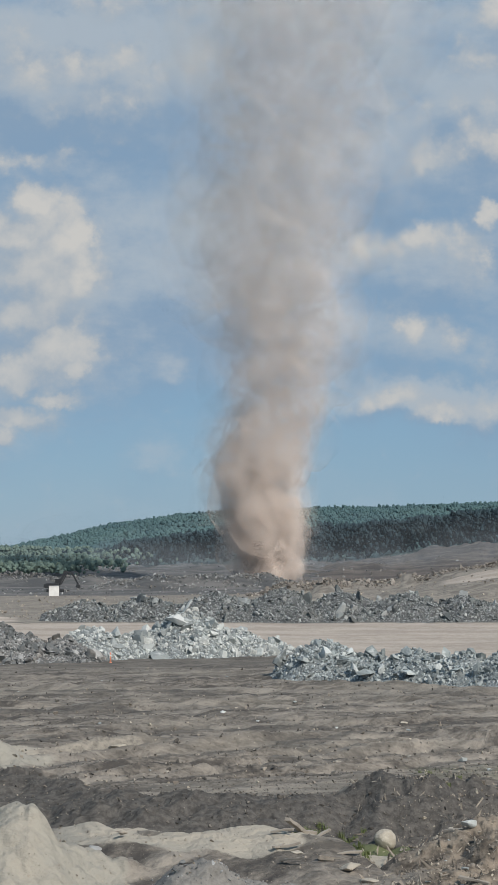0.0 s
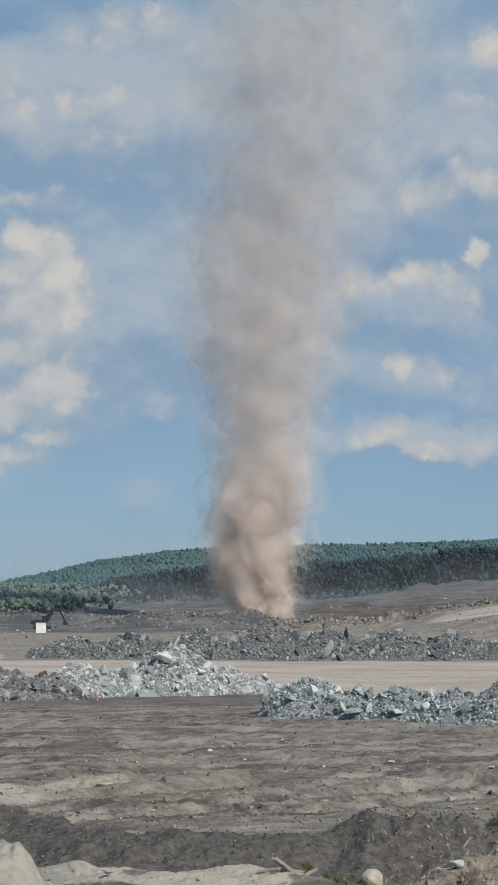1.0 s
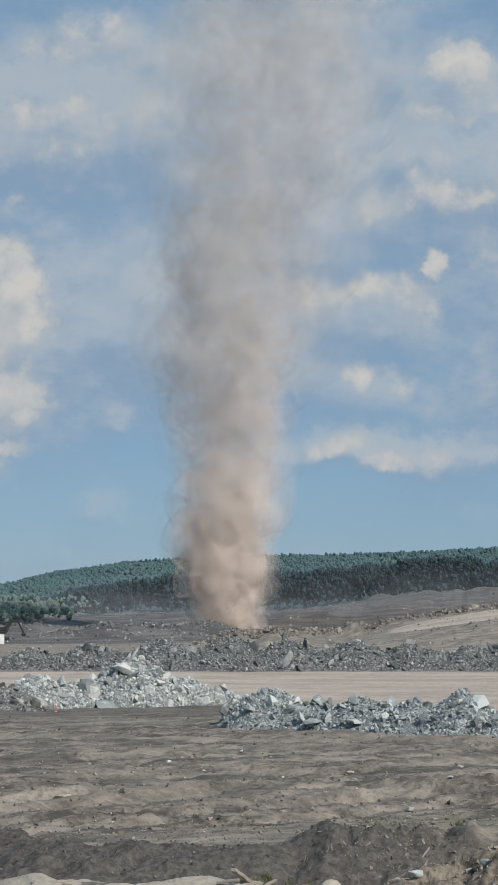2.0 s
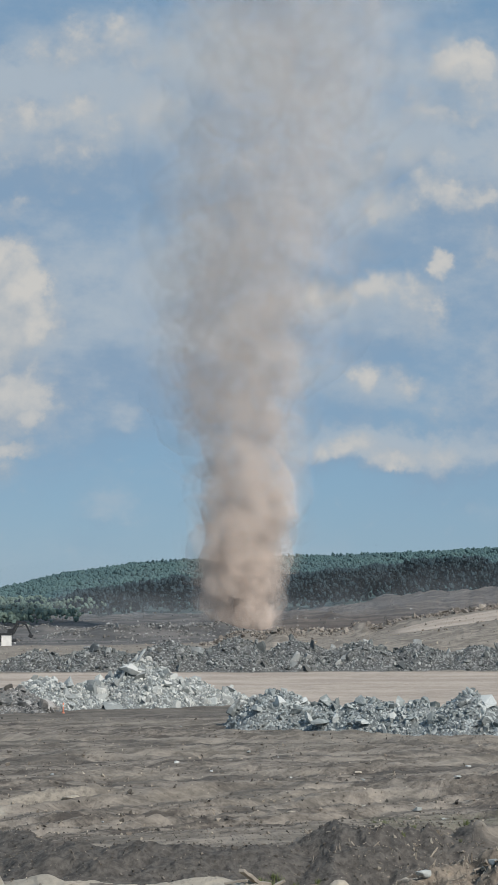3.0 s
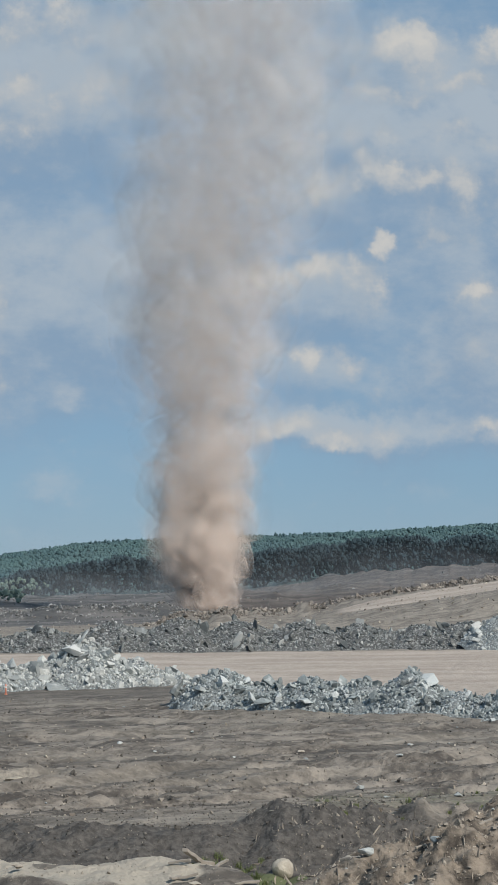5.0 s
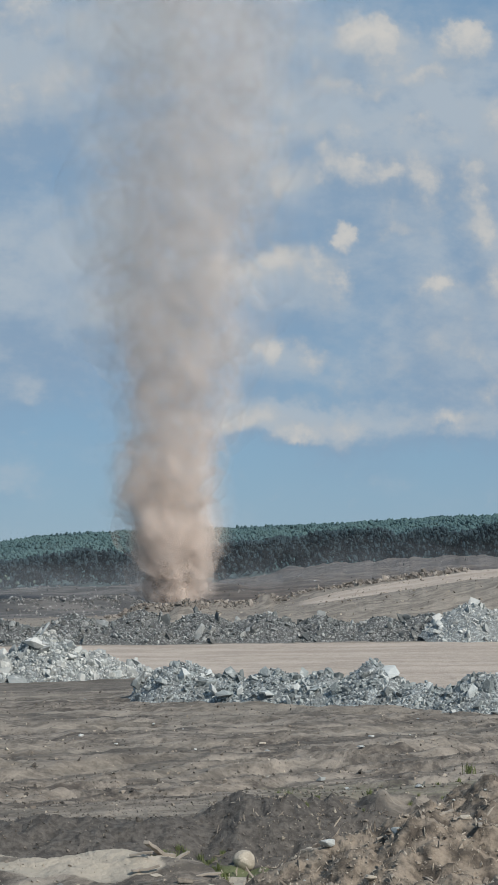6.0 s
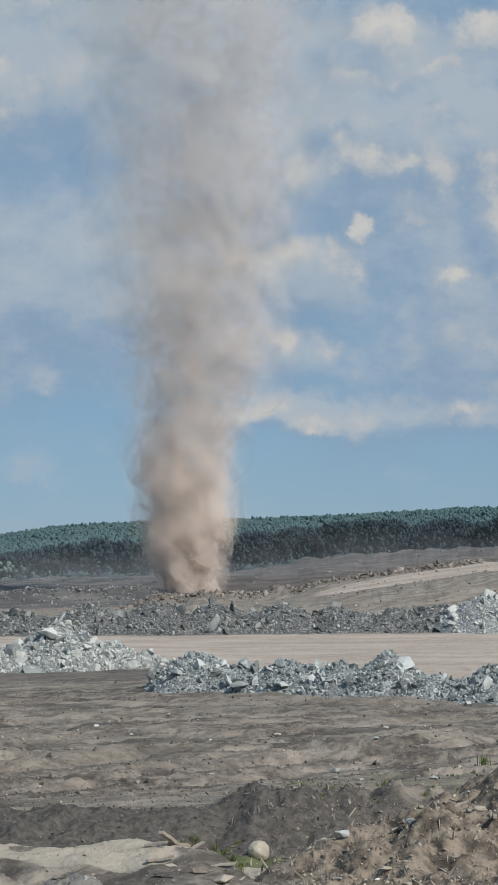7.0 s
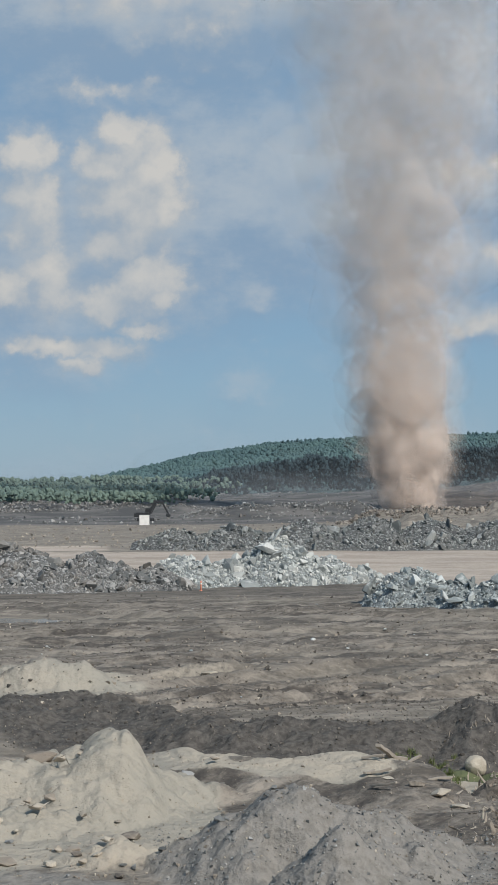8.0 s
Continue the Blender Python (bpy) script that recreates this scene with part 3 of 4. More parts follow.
    for start, slope, wide in TRACKS:
        tan = np.maximum(tan, 0.62 * flat * np.exp(-((y - (start + slope * x + 2.0 * wob)) / (wide * 1.3)) ** 2))
        dark = np.maximum(dark, 0.55 * flat * np.exp(-((y - (start - 2.6 * wide + slope * x + 2.0 * wob)) / wide) ** 2))
    moss = np.maximum(0.75 * near_heap(3.0, 61, 3.2, 1.4), 0.40 * step(y, 72, 74) * (1 - step(y, 78, 84)) * step(x, 4, 8))
    for name, value in (("road", road), ("tan", tan), ("far", far), ("sand", sand), ("grey", grey), ("dark", dark), ("moss", moss), ("spoil", spoil), ("wood", wood), ("shaded_dump", shaded_east_dump)):
        me.attributes.new(name, "FLOAT", "POINT").data.foreach_set("value", value.astype(np.float32))
    return tagged(new("ground", me), "open pit floor of rutted grey-brown soil with pale sand and haul roads", "ground", kind="structure")


build_ground()


# ---- loose rock ----
def rock_shape(seed, flat=0.75, points=15):
    rnd = random.Random(seed)
    bm = bmesh.new()
    for _ in range(points):
        v = Vector((rnd.gauss(0, 1), rnd.gauss(0, 1), rnd.gauss(0, 1))).normalized() * rnd.uniform(0.36, 0.56)
        bm.verts.new((v.x * rnd.uniform(0.9, 1.25), v.y, v.z * flat))
    hull = bmesh.ops.convex_hull(bm, input=bm.verts)
    bmesh.ops.delete(bm, geom=[g for g in {*hull["geom_interior"], *hull["geom_unused"]} if isinstance(g, bmesh.types.BMVert)], context="VERTS")
    return bm


SHAPES = [rock_shape(k, 0.5 + 0.05 * (k % 6)) for k in range(14)]
SHAPE_DATA = []
for shape in SHAPES:
    shape.verts.index_update()
    SHAPE_DATA.append((np.array([v.co for v in shape.verts]), np.array([[v.index for v in f.verts] for f in shape.faces])))


PEBBLES = []
for k in range(10):
    pebble = rock_shape(60 + k, 0.7, 8)
    pebble.verts.index_update()
    PEBBLES.append((np.array([v.co for v in pebble.verts]), np.array([[v.index for v in f.verts] for f in pebble.faces])))
    pebble.free()
SPLINTERS = [(v * np.array((1.9, 0.35, 0.22)), f) for v, f in PEBBLES]


def rock_meshes(mat):
    made = []
    for shape in SHAPES:
        me = bpy.data.meshes.new("boulder")
        shape.to_mesh(me)
        me.materials.append(mat)
        made.append(me)
    return made


def turns(rng):
    return np.array(Euler(rng.uniform(0, 6.28, 3)).to_matrix())


def stones(name, places, sizes, mat, seed, shapes=SHAPE_DATA, upright=False):
    """Many small stones joined in one mesh."""
    rng = np.random.default_rng(seed)
    vs, fs, at = [], [], 0
    for p, s in zip(places, sizes):
        v, f = shapes[rng.integers(len(shapes))]
        if upright:
            t = rng.uniform(0, 6.28)
            turn = np.array([[math.cos(t), -math.sin(t), 0], [math.sin(t), math.cos(t), 0], [0, 0, 1]])
        else:
            turn = turns(rng)
        vs.append((v * s) @ turn.T + p)
        fs.append(f + at)
        at += len(v)
    ob = new(name, mesh_of(name, np.concatenate(vs), np.concatenate(fs), mat))
    return tagged(ob, kind="stuff")


def pile_height(u, v, peaks):
    """Height of a pile at u along it and v across it, both in metres."""
    h = np.zeros_like(u)
    for c, reach, deep, top in peaks:
        d = np.sqrt(((u - c) / reach) ** 2 + (v / deep) ** 2)
        h = np.maximum(h, top * np.clip(1.08 - np.sqrt(d * d + 0.015), 0, 1) ** 0.85)
    return h


def rock_pile(name, label, line, peaks, deep, heap_mat, rock_mat, big, count, small_count, seed, pieces=300, accents=()):
    """A bank of blasted rock along the line from a to b: a core of fines, single boulders and joined small stones."""
    a, b = Vector((*line[0], 0)), Vector((*line[1], 0))
    along = (b - a).normalized()
    across = Vector((-along.y, along.x, 0))
    length = (b - a).length
    rng = np.random.default_rng(seed)

    def top(u, v):
        h = pile_height(u, v, peaks)
        lump = fractal(u / 2.2 + seed, v / 2.2, 4, seed) * 0.45 + fractal(u / 0.7, v / 0.7, 3, seed + 9) * 0.18
        return h + lump * np.clip(h / 1.2, 0, 1)

    def world(u, v):
        return a.x + along.x * u + across.x * v, a.y + along.y * u + across.y * v

    us, vs = np.linspace(-3, length + 3, int((length + 6) / 0.45)), np.linspace(-deep, deep, int(2 * deep / 0.45))
    uu, vv = np.meshgrid(us, vs, indexing="ij")
    x, y = world(uu, vv)
    z = ground_height(x, y) + top(uu, vv) - 0.12
    nu, nv = uu.shape
    i = (np.arange(nu - 1)[:, None] * nv + np.arange(nv - 1)[None, :])
    faces = np.stack([i, i + nv, i + nv + 1, i + 1], -1).reshape(-1, 4)
    if np.cross([along.x, along.y, 0], [across.x, across.y, 0])[2] < 0:
        faces = faces[:, ::-1]
    pile = tagged(new(name, mesh_of(name, np.stack([x, y, z], -1).reshape(-1, 3), faces, heap_mat, True)), label, "rock pile")

    def scatter(n, edge=0.15):
        got_u, got_v = [], []
        while len(got_u) < n:
            u, v = rng.uniform(-2, length + 2), rng.uniform(-deep, deep)
            h = float(pile_height(np.array([u]), np.array([v]), peaks)[0])
            if h > edge or (h > 0.02 and rng.random() < 0.2):
                got_u.append(u), got_v.append(v)
        u, v = np.array(got_u), np.array(got_v)
        x, y = world(u, v)
        return np.stack([x, y, ground_height(x, y) + top(u, v) - 0.1], -1)

    meshes = rock_meshes(rock_mat)
    places = scatter(min(count, pieces))
    for k, p in enumerate(places):
        ob = new("boulder", meshes[k % len(meshes)])
        s = big * float(np.clip(rng.lognormal(-0.6, 0.42), 0.3, 1.5))
        ob.matrix_world = Matrix.Translation((p[0], p[1], p[2] + 0.08 * s)) @ Euler(rng.uniform(0, 6.28, 3)).to_matrix().to_4x4() @ Matrix.Diagonal((s * 1.15, s, s * 0.85, 1))
        ob.parent = pile
    for u, v, up, size, tilt in accents:
        x, y = world(np.array([u]), np.array([v]))
        z = float(ground_height(x, y)[0] + top(np.array([u]), np.array([v]))[0])
        ob = new("slab", meshes[int(u * 7) % len(meshes)])
        ob.matrix_world = Matrix.Translation((float(x[0]), float(y[0]), z + up)) @ Euler([radians(d) for d in tilt]).to_matrix().to_4x4() @ Matrix.Diagonal((*size, 1))
        ob.parent = pile
    rest = stones("rubble", scatter(small_count), np.clip(rng.lognormal(-0.9, 0.45, small_count), 0.15, 1.0) * big * 0.52, rock_mat, seed + 5)
    rest.parent = pile
    return pile


def at(mrad, d):
    """Plan place at a bearing and distance from the viewer."""
    return (mrad / 1000 * d, d)


rock_pile("rock_bank", "long bank of dusty dark grey blasted rock and soil", (at(-205, 158), at(-80, 160)), [(2, 9, 6, 4.2), (9, 7, 5, 3.6), (15, 4, 4, 2.2), (-6, 8, 6, 4.0)],
          7, HEAP_GREY, ROCK_GREY, 1.15, 260, 3000, 3)
rock_pile("rock_bank", "pale greenish blasted rock with large tilted slabs by the haul road", (at(-112, 164), at(22, 172)), [(3.5, 5, 4.5, 3.0), (8, 4, 4, 2.4), (13.2, 6.0, 5.2, 4.7), (18, 5, 4, 2.6), (22, 3.5, 3, 1.2)],
          6, HEAP_GREEN, ROCK_PALE, 1.25, 300, 4200, 4,
          accents=((9.0, -4.4, 0.3, (3.0, 2.2, 1.0), (25, 10, 10)), (12.9, -0.5, 0.5, (2.0, 0.9, 0.6), (0, -55, 20)), (11.5, -2.0, 0.4, (2.6, 1.6, 1.2), (20, 20, 0)), (5.2, -3.0, 0.1, (1.5, 1.2, 0.7), (30, 0, 40))))
rock_pile("rock_bank", "bank of blue-green blasted boulders along the pale haul road", (at(20, 141), at(260, 119)), [(4.2, 4.2, 4, 3.3), (8.5, 4, 3.6, 2.3), (13, 5, 3.8, 2.7), (17.5, 4.4, 3.8, 2.4), (22.0, 4.2, 4, 3.4), (26, 4, 3.5, 2.0), (31, 5, 4, 2.6)],
          5, HEAP_GREEN, ROCK_GREEN, 1.05, 300, 4600, 5,
          accents=((1.6, -2.2, 0.2, (2.2, 1.3, 1.4), (10, -40, 30)), (10.6, -3.3, 0.15, (1.9, 1.5, 1.0), (15, 5, 0)), (14.6, -3.4, 0.1, (1.5, 1.1, 0.8), (25, 10, 50)), (4.5, -3.2, 0.1, (1.2, 1.2, 0.9), (0, 20, 10))))
rock_pile("rock_bank", "long dark ridge of blasted rock beyond the haul road", (at(-110, 262), at(205, 262)), [(4, 9, 6, 3.0), (13, 9, 7, 4.0), (24, 11, 8, 4.5), (34, 9, 8, 5.2), (43, 9, 7, 4.8), (53, 9, 7, 4.5), (62, 9, 7, 4.0), (71, 9, 7, 3.8), (78, 8, 7, 4.2)],
          9, HEAP_DARK, ROCK_RIDGE, 1.75, 300, 5600, 6)
rock_pile("rock_bank", "steep heap of pale broken rock beyond the haul road", (at(195, 256), at(290, 262)), [(6, 9, 8, 6.0), (16, 10, 9, 7.6), (24, 10, 8, 7.0)],
          9, HEAP_GREEN, ROCK_PALE, 1.5, 280, 2600, 7)


# ---- woods ----
def clump_shape(seed, rings=1, squash=1.0):
    bm = bmesh.new()
    bmesh.ops.create_icosphere(bm, subdivisions=rings + 1, radius=0.5)
    rnd = random.Random(seed)
    for v in bm.verts:
        n = noise.noise(v.co * 3.1 + Vector((seed * 5.3, 0, 0)))
        v.co *= 1 + 0.7 * n + rnd.uniform(-0.2, 0.2)
        v.co.z *= squash
        if v.co.z > 0:
            v.co.x *= 1 - 0.25 * v.co.z
            v.co.y *= 1 - 0.25 * v.co.z
    bm.verts.index_update()
    data = np.array([v.co for v in bm.verts]), np.array([[v.index for v in f.verts] for f in bm.faces])
    bm.free()
    return data


CROWNS = [clump_shape(k, 0, 1.1) for k in range(10)]
SPIRES = [clump_shape(20 + k, 0, 1.6) for k in range(8)]


def woods(name, label, mat, count, span, depth, size, seed, shapes=CROWNS, gaps=0.0, tall=0.0, fade=0.0):
    """Far woods: crowns over the ground; where tall is given, foliage fills the stand's whole height."""
    rng = np.random.default_rng(seed)
    y = rng.uniform(depth[0], depth[1], count)
    x = rng.uniform(span[0], span[1], count) / 1000 * y
    keep = fractal(x / 60, y / 120, 2, seed) > gaps - 1
    if fade:
        keep &= rng.random(count) > step(bearing(x, y), span[1] - fade, span[1])
    x, y = x[keep], y[keep]
    s = rng.uniform(size[0], size[1], len(x))
    stand = tall * (1 + 0.28 * fractal(x / 14, y / 60, 3, seed + 1)) * np.sqrt(rng.uniform(0, 1, len(x)))
    if tall > 10:
        stand = stand * (0.3 + 0.7 * step(bearing(x, y), -110, -30))
    z = ground_height(x, y) + s * 0.45 + stand
    ob = stones(name, np.stack([x, y, z], -1), s, mat, seed, shapes, True)
    return tagged(ob, label, "trees", kind="stuff")


woods("hill_forest", "dense mixed green forest covering a long low hill", HAZED_WOODS, 32000, (-300, 340), (1150, 2330), (2, 4.6), 11, tall=4)
woods("ridge_forest", "green treetops along the crest of the wooded hill", HAZED_WOODS, 7000, (-300, 330), (2150, 2330), (2, 4.4), 12, tall=6)
woods("dark_forest_belt", "dark conifer belt at the foot of the wooded hill", SHADED_CONIFER, 18000, (-110, 330), (905, 990), (1.0, 2.4), 13, CROWNS + SPIRES, 0.2, 17)
woods("birch_scrub", "pale green birch scrub at the edge of the pit", SCRUB, 3000, (-300, -40), (880, 1060), (1.4, 2.8), 14, CROWNS, 0.25, 7, 60)
woods("birch_scrub", "grey-green birch scrub behind the low dumps of the pit", SCRUB, 6000, (-310, -60), (620, 820), (1.0, 2.3), 15, CROWNS, 0.3, 4, 70)


# ---- things on the far ground ----
def white_cabin(m):
    cabin = part("white_cabin", box(bmesh.new(), (2.45, 2.3, 2.45), pose(0, 0, 1.35), 0.06), WHITE)
    part("roof", box(bmesh.new(), (2.6, 2.45, 0.12), pose(0, 0, 2.64), 0.03), WHITE, cabin)
    for x in (-0.9, 0.9):
        part("skid", box(bmesh.new(), (0.16, 2.3, 0.16), pose(x, 0, 0.06), 0.02), STEEL, cabin, "dark steel skid")
    part("door", box(bmesh.new(), (0.8, 0.05, 1.9), pose(0.45, -1.165, 1.15), 0.02), WHITE, cabin)
    cabin.matrix_world = m
    return tagged(cabin, "white site cabin on steel skids at the edge of the pit", "cabin")


def ground_pose(x, y, turn=0, sink=0.0):
    return pose(x, y, float(ground_height(np.array([x]), np.array([y]))[0]) - sink, 0, 0, turn)


white_cabin(ground_pose(*at(-114.7, 430), 4))


def excavator(m):
    body = new("excavator")
    for y in (-1.3, 1.3):
        part("track", box(bmesh.new(), (4.6, 0.6, 1.0), pose(0, y, 0.5), 0.3), STEEL, body, "dark steel crawler track")
    part("undercarriage", box(bmesh.new(), (2.4, 2.0, 0.5), pose(0, 0, 0.95), 0.08), STEEL, body)
    part("upper_body", box(bmesh.new(), (3.6, 2.7, 1.3), pose(-0.7, 0, 1.9), 0.12), STEEL, body)
    part("counterweight", box(bmesh.new(), (0.8, 2.7, 1.1), pose(-2.7, 0, 1.8), 0.25), STEEL, body)
    cab = part("cab", box(bmesh.new(), (1.6, 1.0, 1.7), pose(0.6, 0.85, 2.9), 0.12), STEEL, body)
    part("cab_window", box(bmesh.new(), (0.05, 0.8, 1.1), pose(1.41, 0.85, 3.0), 0.01), GLASS, cab)
    boom = box(bmesh.new(), (3.6, 0.5, 0.7), pose(1.9, 0, 3.9, 0, -62), 0.08)
    box(boom, (2.9, 0.45, 0.6), pose(3.7, 0, 5.5, 0, 12), 0.08)
    part("boom", boom, STEEL, body)
    part("stick", box(bmesh.new(), (3.6, 0.4, 0.5), pose(5.7, 0, 3.7, 0, 62), 0.06), STEEL, body)
    part("cylinder", tube(bmesh.new(), (1.6, 0.35, 2.2), (3.0, 0.35, 4.9), 0.13), STEEL, body)
    bucket = bmesh.new()
    box(bucket, (1.2, 1.3, 1.0), pose(6.5, 0, 1.7, 0, 25), 0.25)
    part("bucket", bucket, STEEL, body)
    body.matrix_world = m
    return tagged(body, "dark crawler excavator with raised boom beyond the rock banks", "excavator")


excavator(ground_pose(*at(-114, 478), -4))


def marker_post(m):
    post = part("marker_post", tube(bmesh.new(), (0, 0, -0.1), (0, 0, 0.95), 0.075, 0.06, 14), ORANGE, smooth=True)
    part("band", tube(bmesh.new(), (0, 0, 0.62), (0, 0, 0.74), 0.08, 0.08, 14), PALE_CAP, post, "pale reflective band")
    part("base", tube(bmesh.new(), (0, 0, 0.0), (0, 0, 0.08), 0.15, 0.12, 16), ORANGE, post)
    post.matrix_world = m
    return tagged(post, "orange plastic marker post standing before the rock pile", "marker post")


marker_post(ground_pose(*at(-81.3, 157)))


def puddle():
    bm = bmesh.new()
    ring = [bm.verts.new((3.2 * math.cos(k / 32 * 6.283) * (1 + 0.15 * math.sin(k * 1.7)), 2.6 * math.sin(k / 32 * 6.283) * (1 + 0.2 * math.cos(k * 1.3)), 0)) for k in range(32)]
    bm.faces.new(ring)
    ob = part("water", bm, WATER)
    x, y = at(-193, 121)
    ob.matrix_world = pose(x, y, float(ground_height(np.array([x]), np.array([y]))[0]) + 0.04)
    tagged(ob, "shallow muddy puddle on the dark soil", "puddle", kind="structure")


puddle()


# ---- loose stones, timber and grass in the foreground ----
def lone_stone(x, y, size, mat, label, group="stones on the pit floor", squash=(1.2, 1.0, 0.8), turn=0.0, shape=0, sink=0.2):
    bm = SHAPES[shape].copy()
    for v in bm.verts:
        v.co = Vector((v.co.x * size * squash[0], v.co.y * size * squash[1], v.co.z * size * squash[2] / 0.75))
    bmesh.ops.bevel(bm, geom=bm.edges[:], offset=size * 0.05, segments=2, affect="EDGES", profile=0.6)
    low = min(v.co.z for v in bm.verts)
    ob = part("stone", bm, mat, smooth=False)
    ob.matrix_world = ground_pose(x, y, turn) @ pose(0, 0, -low * (1 - sink))
    return tagged(ob, label, "stone", group)


def round_boulder(x, y, size):
    bm = bmesh.new()
    bmesh.ops.create_icosphere(bm, subdivisions=4, radius=0.5)
    for v in bm.verts:
        k = 1 + 0.22 * noise.noise(v.co * 2.3 + Vector((4, 1, 7))) + 0.07 * noise.noise(v.co * 7) + 0.03 * noise.noise(v.co * 18)
        v.co = Vector((v.co.x * 1.1, v.co.y, v.co.z * 1.02)) * k * size
    ob = part("boulder", bm, BOULDER, smooth=True)
    ob.matrix_world = ground_pose(x, y, 30) @ pose(0, 0, size * 0.40)
    return tagged(ob, "rounded pale tan boulder lying in the hollow", "boulder")


round_boulder(*at(79.5, 61.5), 0.74)
lone_stone(*at(-76.3, 84.2), 0.75, BOULDER, "flat pale stone slab on sandy soil", squash=(1.2, 0.9, 0.5), shape=5)
for a, d, size, flat in ((-177, 50.5, 0.85, 0.9), (-166, 49.2, 0.5, 0.8), (-180, 46.5, 0.45, 0.7), (-171, 47.5, 0.4, 0.8), (-152, 46.8, 0.3, 0.9), (-146, 44.2, 0.35, 0.7), (-138, 43, 0.3, 0.8)):
    lone_stone(*at(a, d), size, ROCK_TAN, "large angular stone resting on pale sand", "stones on the sand", (1.2, 1.0, flat), a * 3, int(-a) % 14)
for a, d, size in ((45, 53.5, 0.6), (60, 52.5, 0.7), (30, 54.5, 0.45), (70, 51, 0.5)):
    lone_stone(*at(a, d), size, ROCK_TAN, "flat tan stone slab at the edge of the hollow", "slabs at the hollow", (1.4, 1.0, 0.5), a * 7, int(a) % 14, 0.55)
rng = np.random.default_rng(77)
for k in range(70):
    x, y = at(rng.uniform(-205, 245), 1 / rng.uniform(1 / 140, 1 / 74))
    lone_stone(x, y, float(np.clip(rng.lognormal(-1.5, 0.4), 0.10, 0.45)), (ROCK_PALE, ROCK_TAN, ROCK_TAN)[k % 3], "small pale angular stone on rutted soil", turn=rng.uniform(0, 360), shape=k % 14)
for k in range(60):
    x, y = at(rng.uniform(-205, -30), 1 / rng.uniform(1 / 56, 1 / 41))
    lone_stone(x, y, float(np.clip(rng.lognormal(-1.7, 0.5), 0.08, 0.6)), (ROCK_TAN, ROCK_GREY, ROCK_TAN)[k % 3], "loose grey stone on pale sand", "stones on the sand", turn=rng.uniform(0, 360), shape=k % 14)
for k in range(110):
    x, y = at(rng.uniform(95, 250), 1 / rng.uniform(1 / 68, 1 / 47))
    lone_stone(x, y, float(np.clip(rng.lognormal(-1.75, 0.5), 0.08, 0.5)), (ROCK_TAN, ROCK_PALE, ROCK_TAN)[k % 3], "pale angular stone on a brown spoil heap", "stones on the spoil heap", turn=rng.uniform(0, 360), shape=k % 14)


def gravel(name, label, count, span, depth, size, mat, seed, shapes=PEBBLES):
    g = np.random.default_rng(seed)
    y = 1 / g.uniform(1 / depth[1], 1 / depth[0], count)
    x = g.uniform(span[0], span[1], count) / 1000 * y
    s = np.clip(g.lognormal(-0.4, 0.5, count), 0.3, 2.5) * size
    z = ground_height(x, y) + s * 0.12
    tagged(stones(name, np.stack([x, y, z], -1), s, mat, seed, shapes), label, "gravel")


gravel("gravel", "scattered clods and gravel over the pit floor", 4000, (-215, 260), (72, 150), 0.13, ROCK_TAN, 81)
gravel("gravel", "small stones scattered over sand and spoil heaps", 6000, (-215, 260), (38, 72), 0.07, ROCK_TAN, 82)
gravel("gravel", "broken stone along the upper haul road berm", 2600, (0, 215), (374, 388), 0.9, ROCK_DIRT, 85)
gravel("gravel", "broken stone and splinters over the brown spoil heap", 5000, (88, 260), (45, 70), 0.11, ROCK_TAN, 86)
gravel("splinters", "pale splinters of stone and timber strewn over spoil", 1400, (60, 260), (46, 72), 0.22, ROCK_TAN, 92, SPLINTERS)
gravel("gravel", "grey clods over the grey heaps", 4000, (-110, 130), (35, 47), 0.085, ROCK_GREY, 87)
gravel("gravel", "dark clods on the dark bank", 3500, (-200, 150), (62, 75), 0.10, ROCK_SOIL, 88)
gravel("gravel", "dark clods of soil in the ruts", 5000, (-215, 260), (74, 150), 0.14, ROCK_SOIL, 89)
gravel("gravel", "loose stones along the far pit edge", 3000, (-215, 260), (268, 440), 0.45, ROCK_TAN, 83)
gravel("gravel", "grey rubble along a distant low ridge", 2600, (-92, 30), (498, 520), 0.75, ROCK_GREY, 90)
gravel("gravel", "grey rubble along a distant low ridge", 2600, (-230, -80), (532, 553), 0.75, ROCK_GREY, 91)
gravel("gravel", "grey rubble on the distant dumps", 3000, (-215, 260), (450, 860), 0.8, ROCK_GREY, 84)


def timber(x, y, length, turn, tilt, thick=0.07):
    bm = box(bmesh.new(), (length, thick * 1.6, thick), None, thick * 0.25)
    bmesh.ops.subdivide_edges(bm, edges=[e for e in bm.edges if e.calc_length() > length * 0.5], cuts=4)
    for v in bm.verts:
        v.co += Vector((0, noise.noise(v.co * 2 + Vector((x, y, 0))) * 0.06, noise.noise(v.co * 2.5 + Vector((y, x, 0))) * 0.05))
    ob = part("timber", bm, WOOD)
    ob.matrix_world = ground_pose(x, y, turn) @ pose(0, 0, 0.05 + abs(math.sin(radians(tilt))) * length * 0.45, 0, tilt)
    return tagged(ob, "weathered broken timber lying on spoil", "timber", "broken timbers")


timber(*at(27, 57), 1.2, 60, 25, 0.12)
timber(*at(32, 57.5), 0.9, 10, 8, 0.12)
for k in range(7):
    timber(*at(rng.uniform(15, 60), rng.uniform(52, 58)), rng.uniform(0.6, 1.3), rng.uniform(0, 180), rng.uniform(-15, 15), rng.uniform(0.06, 0.1))
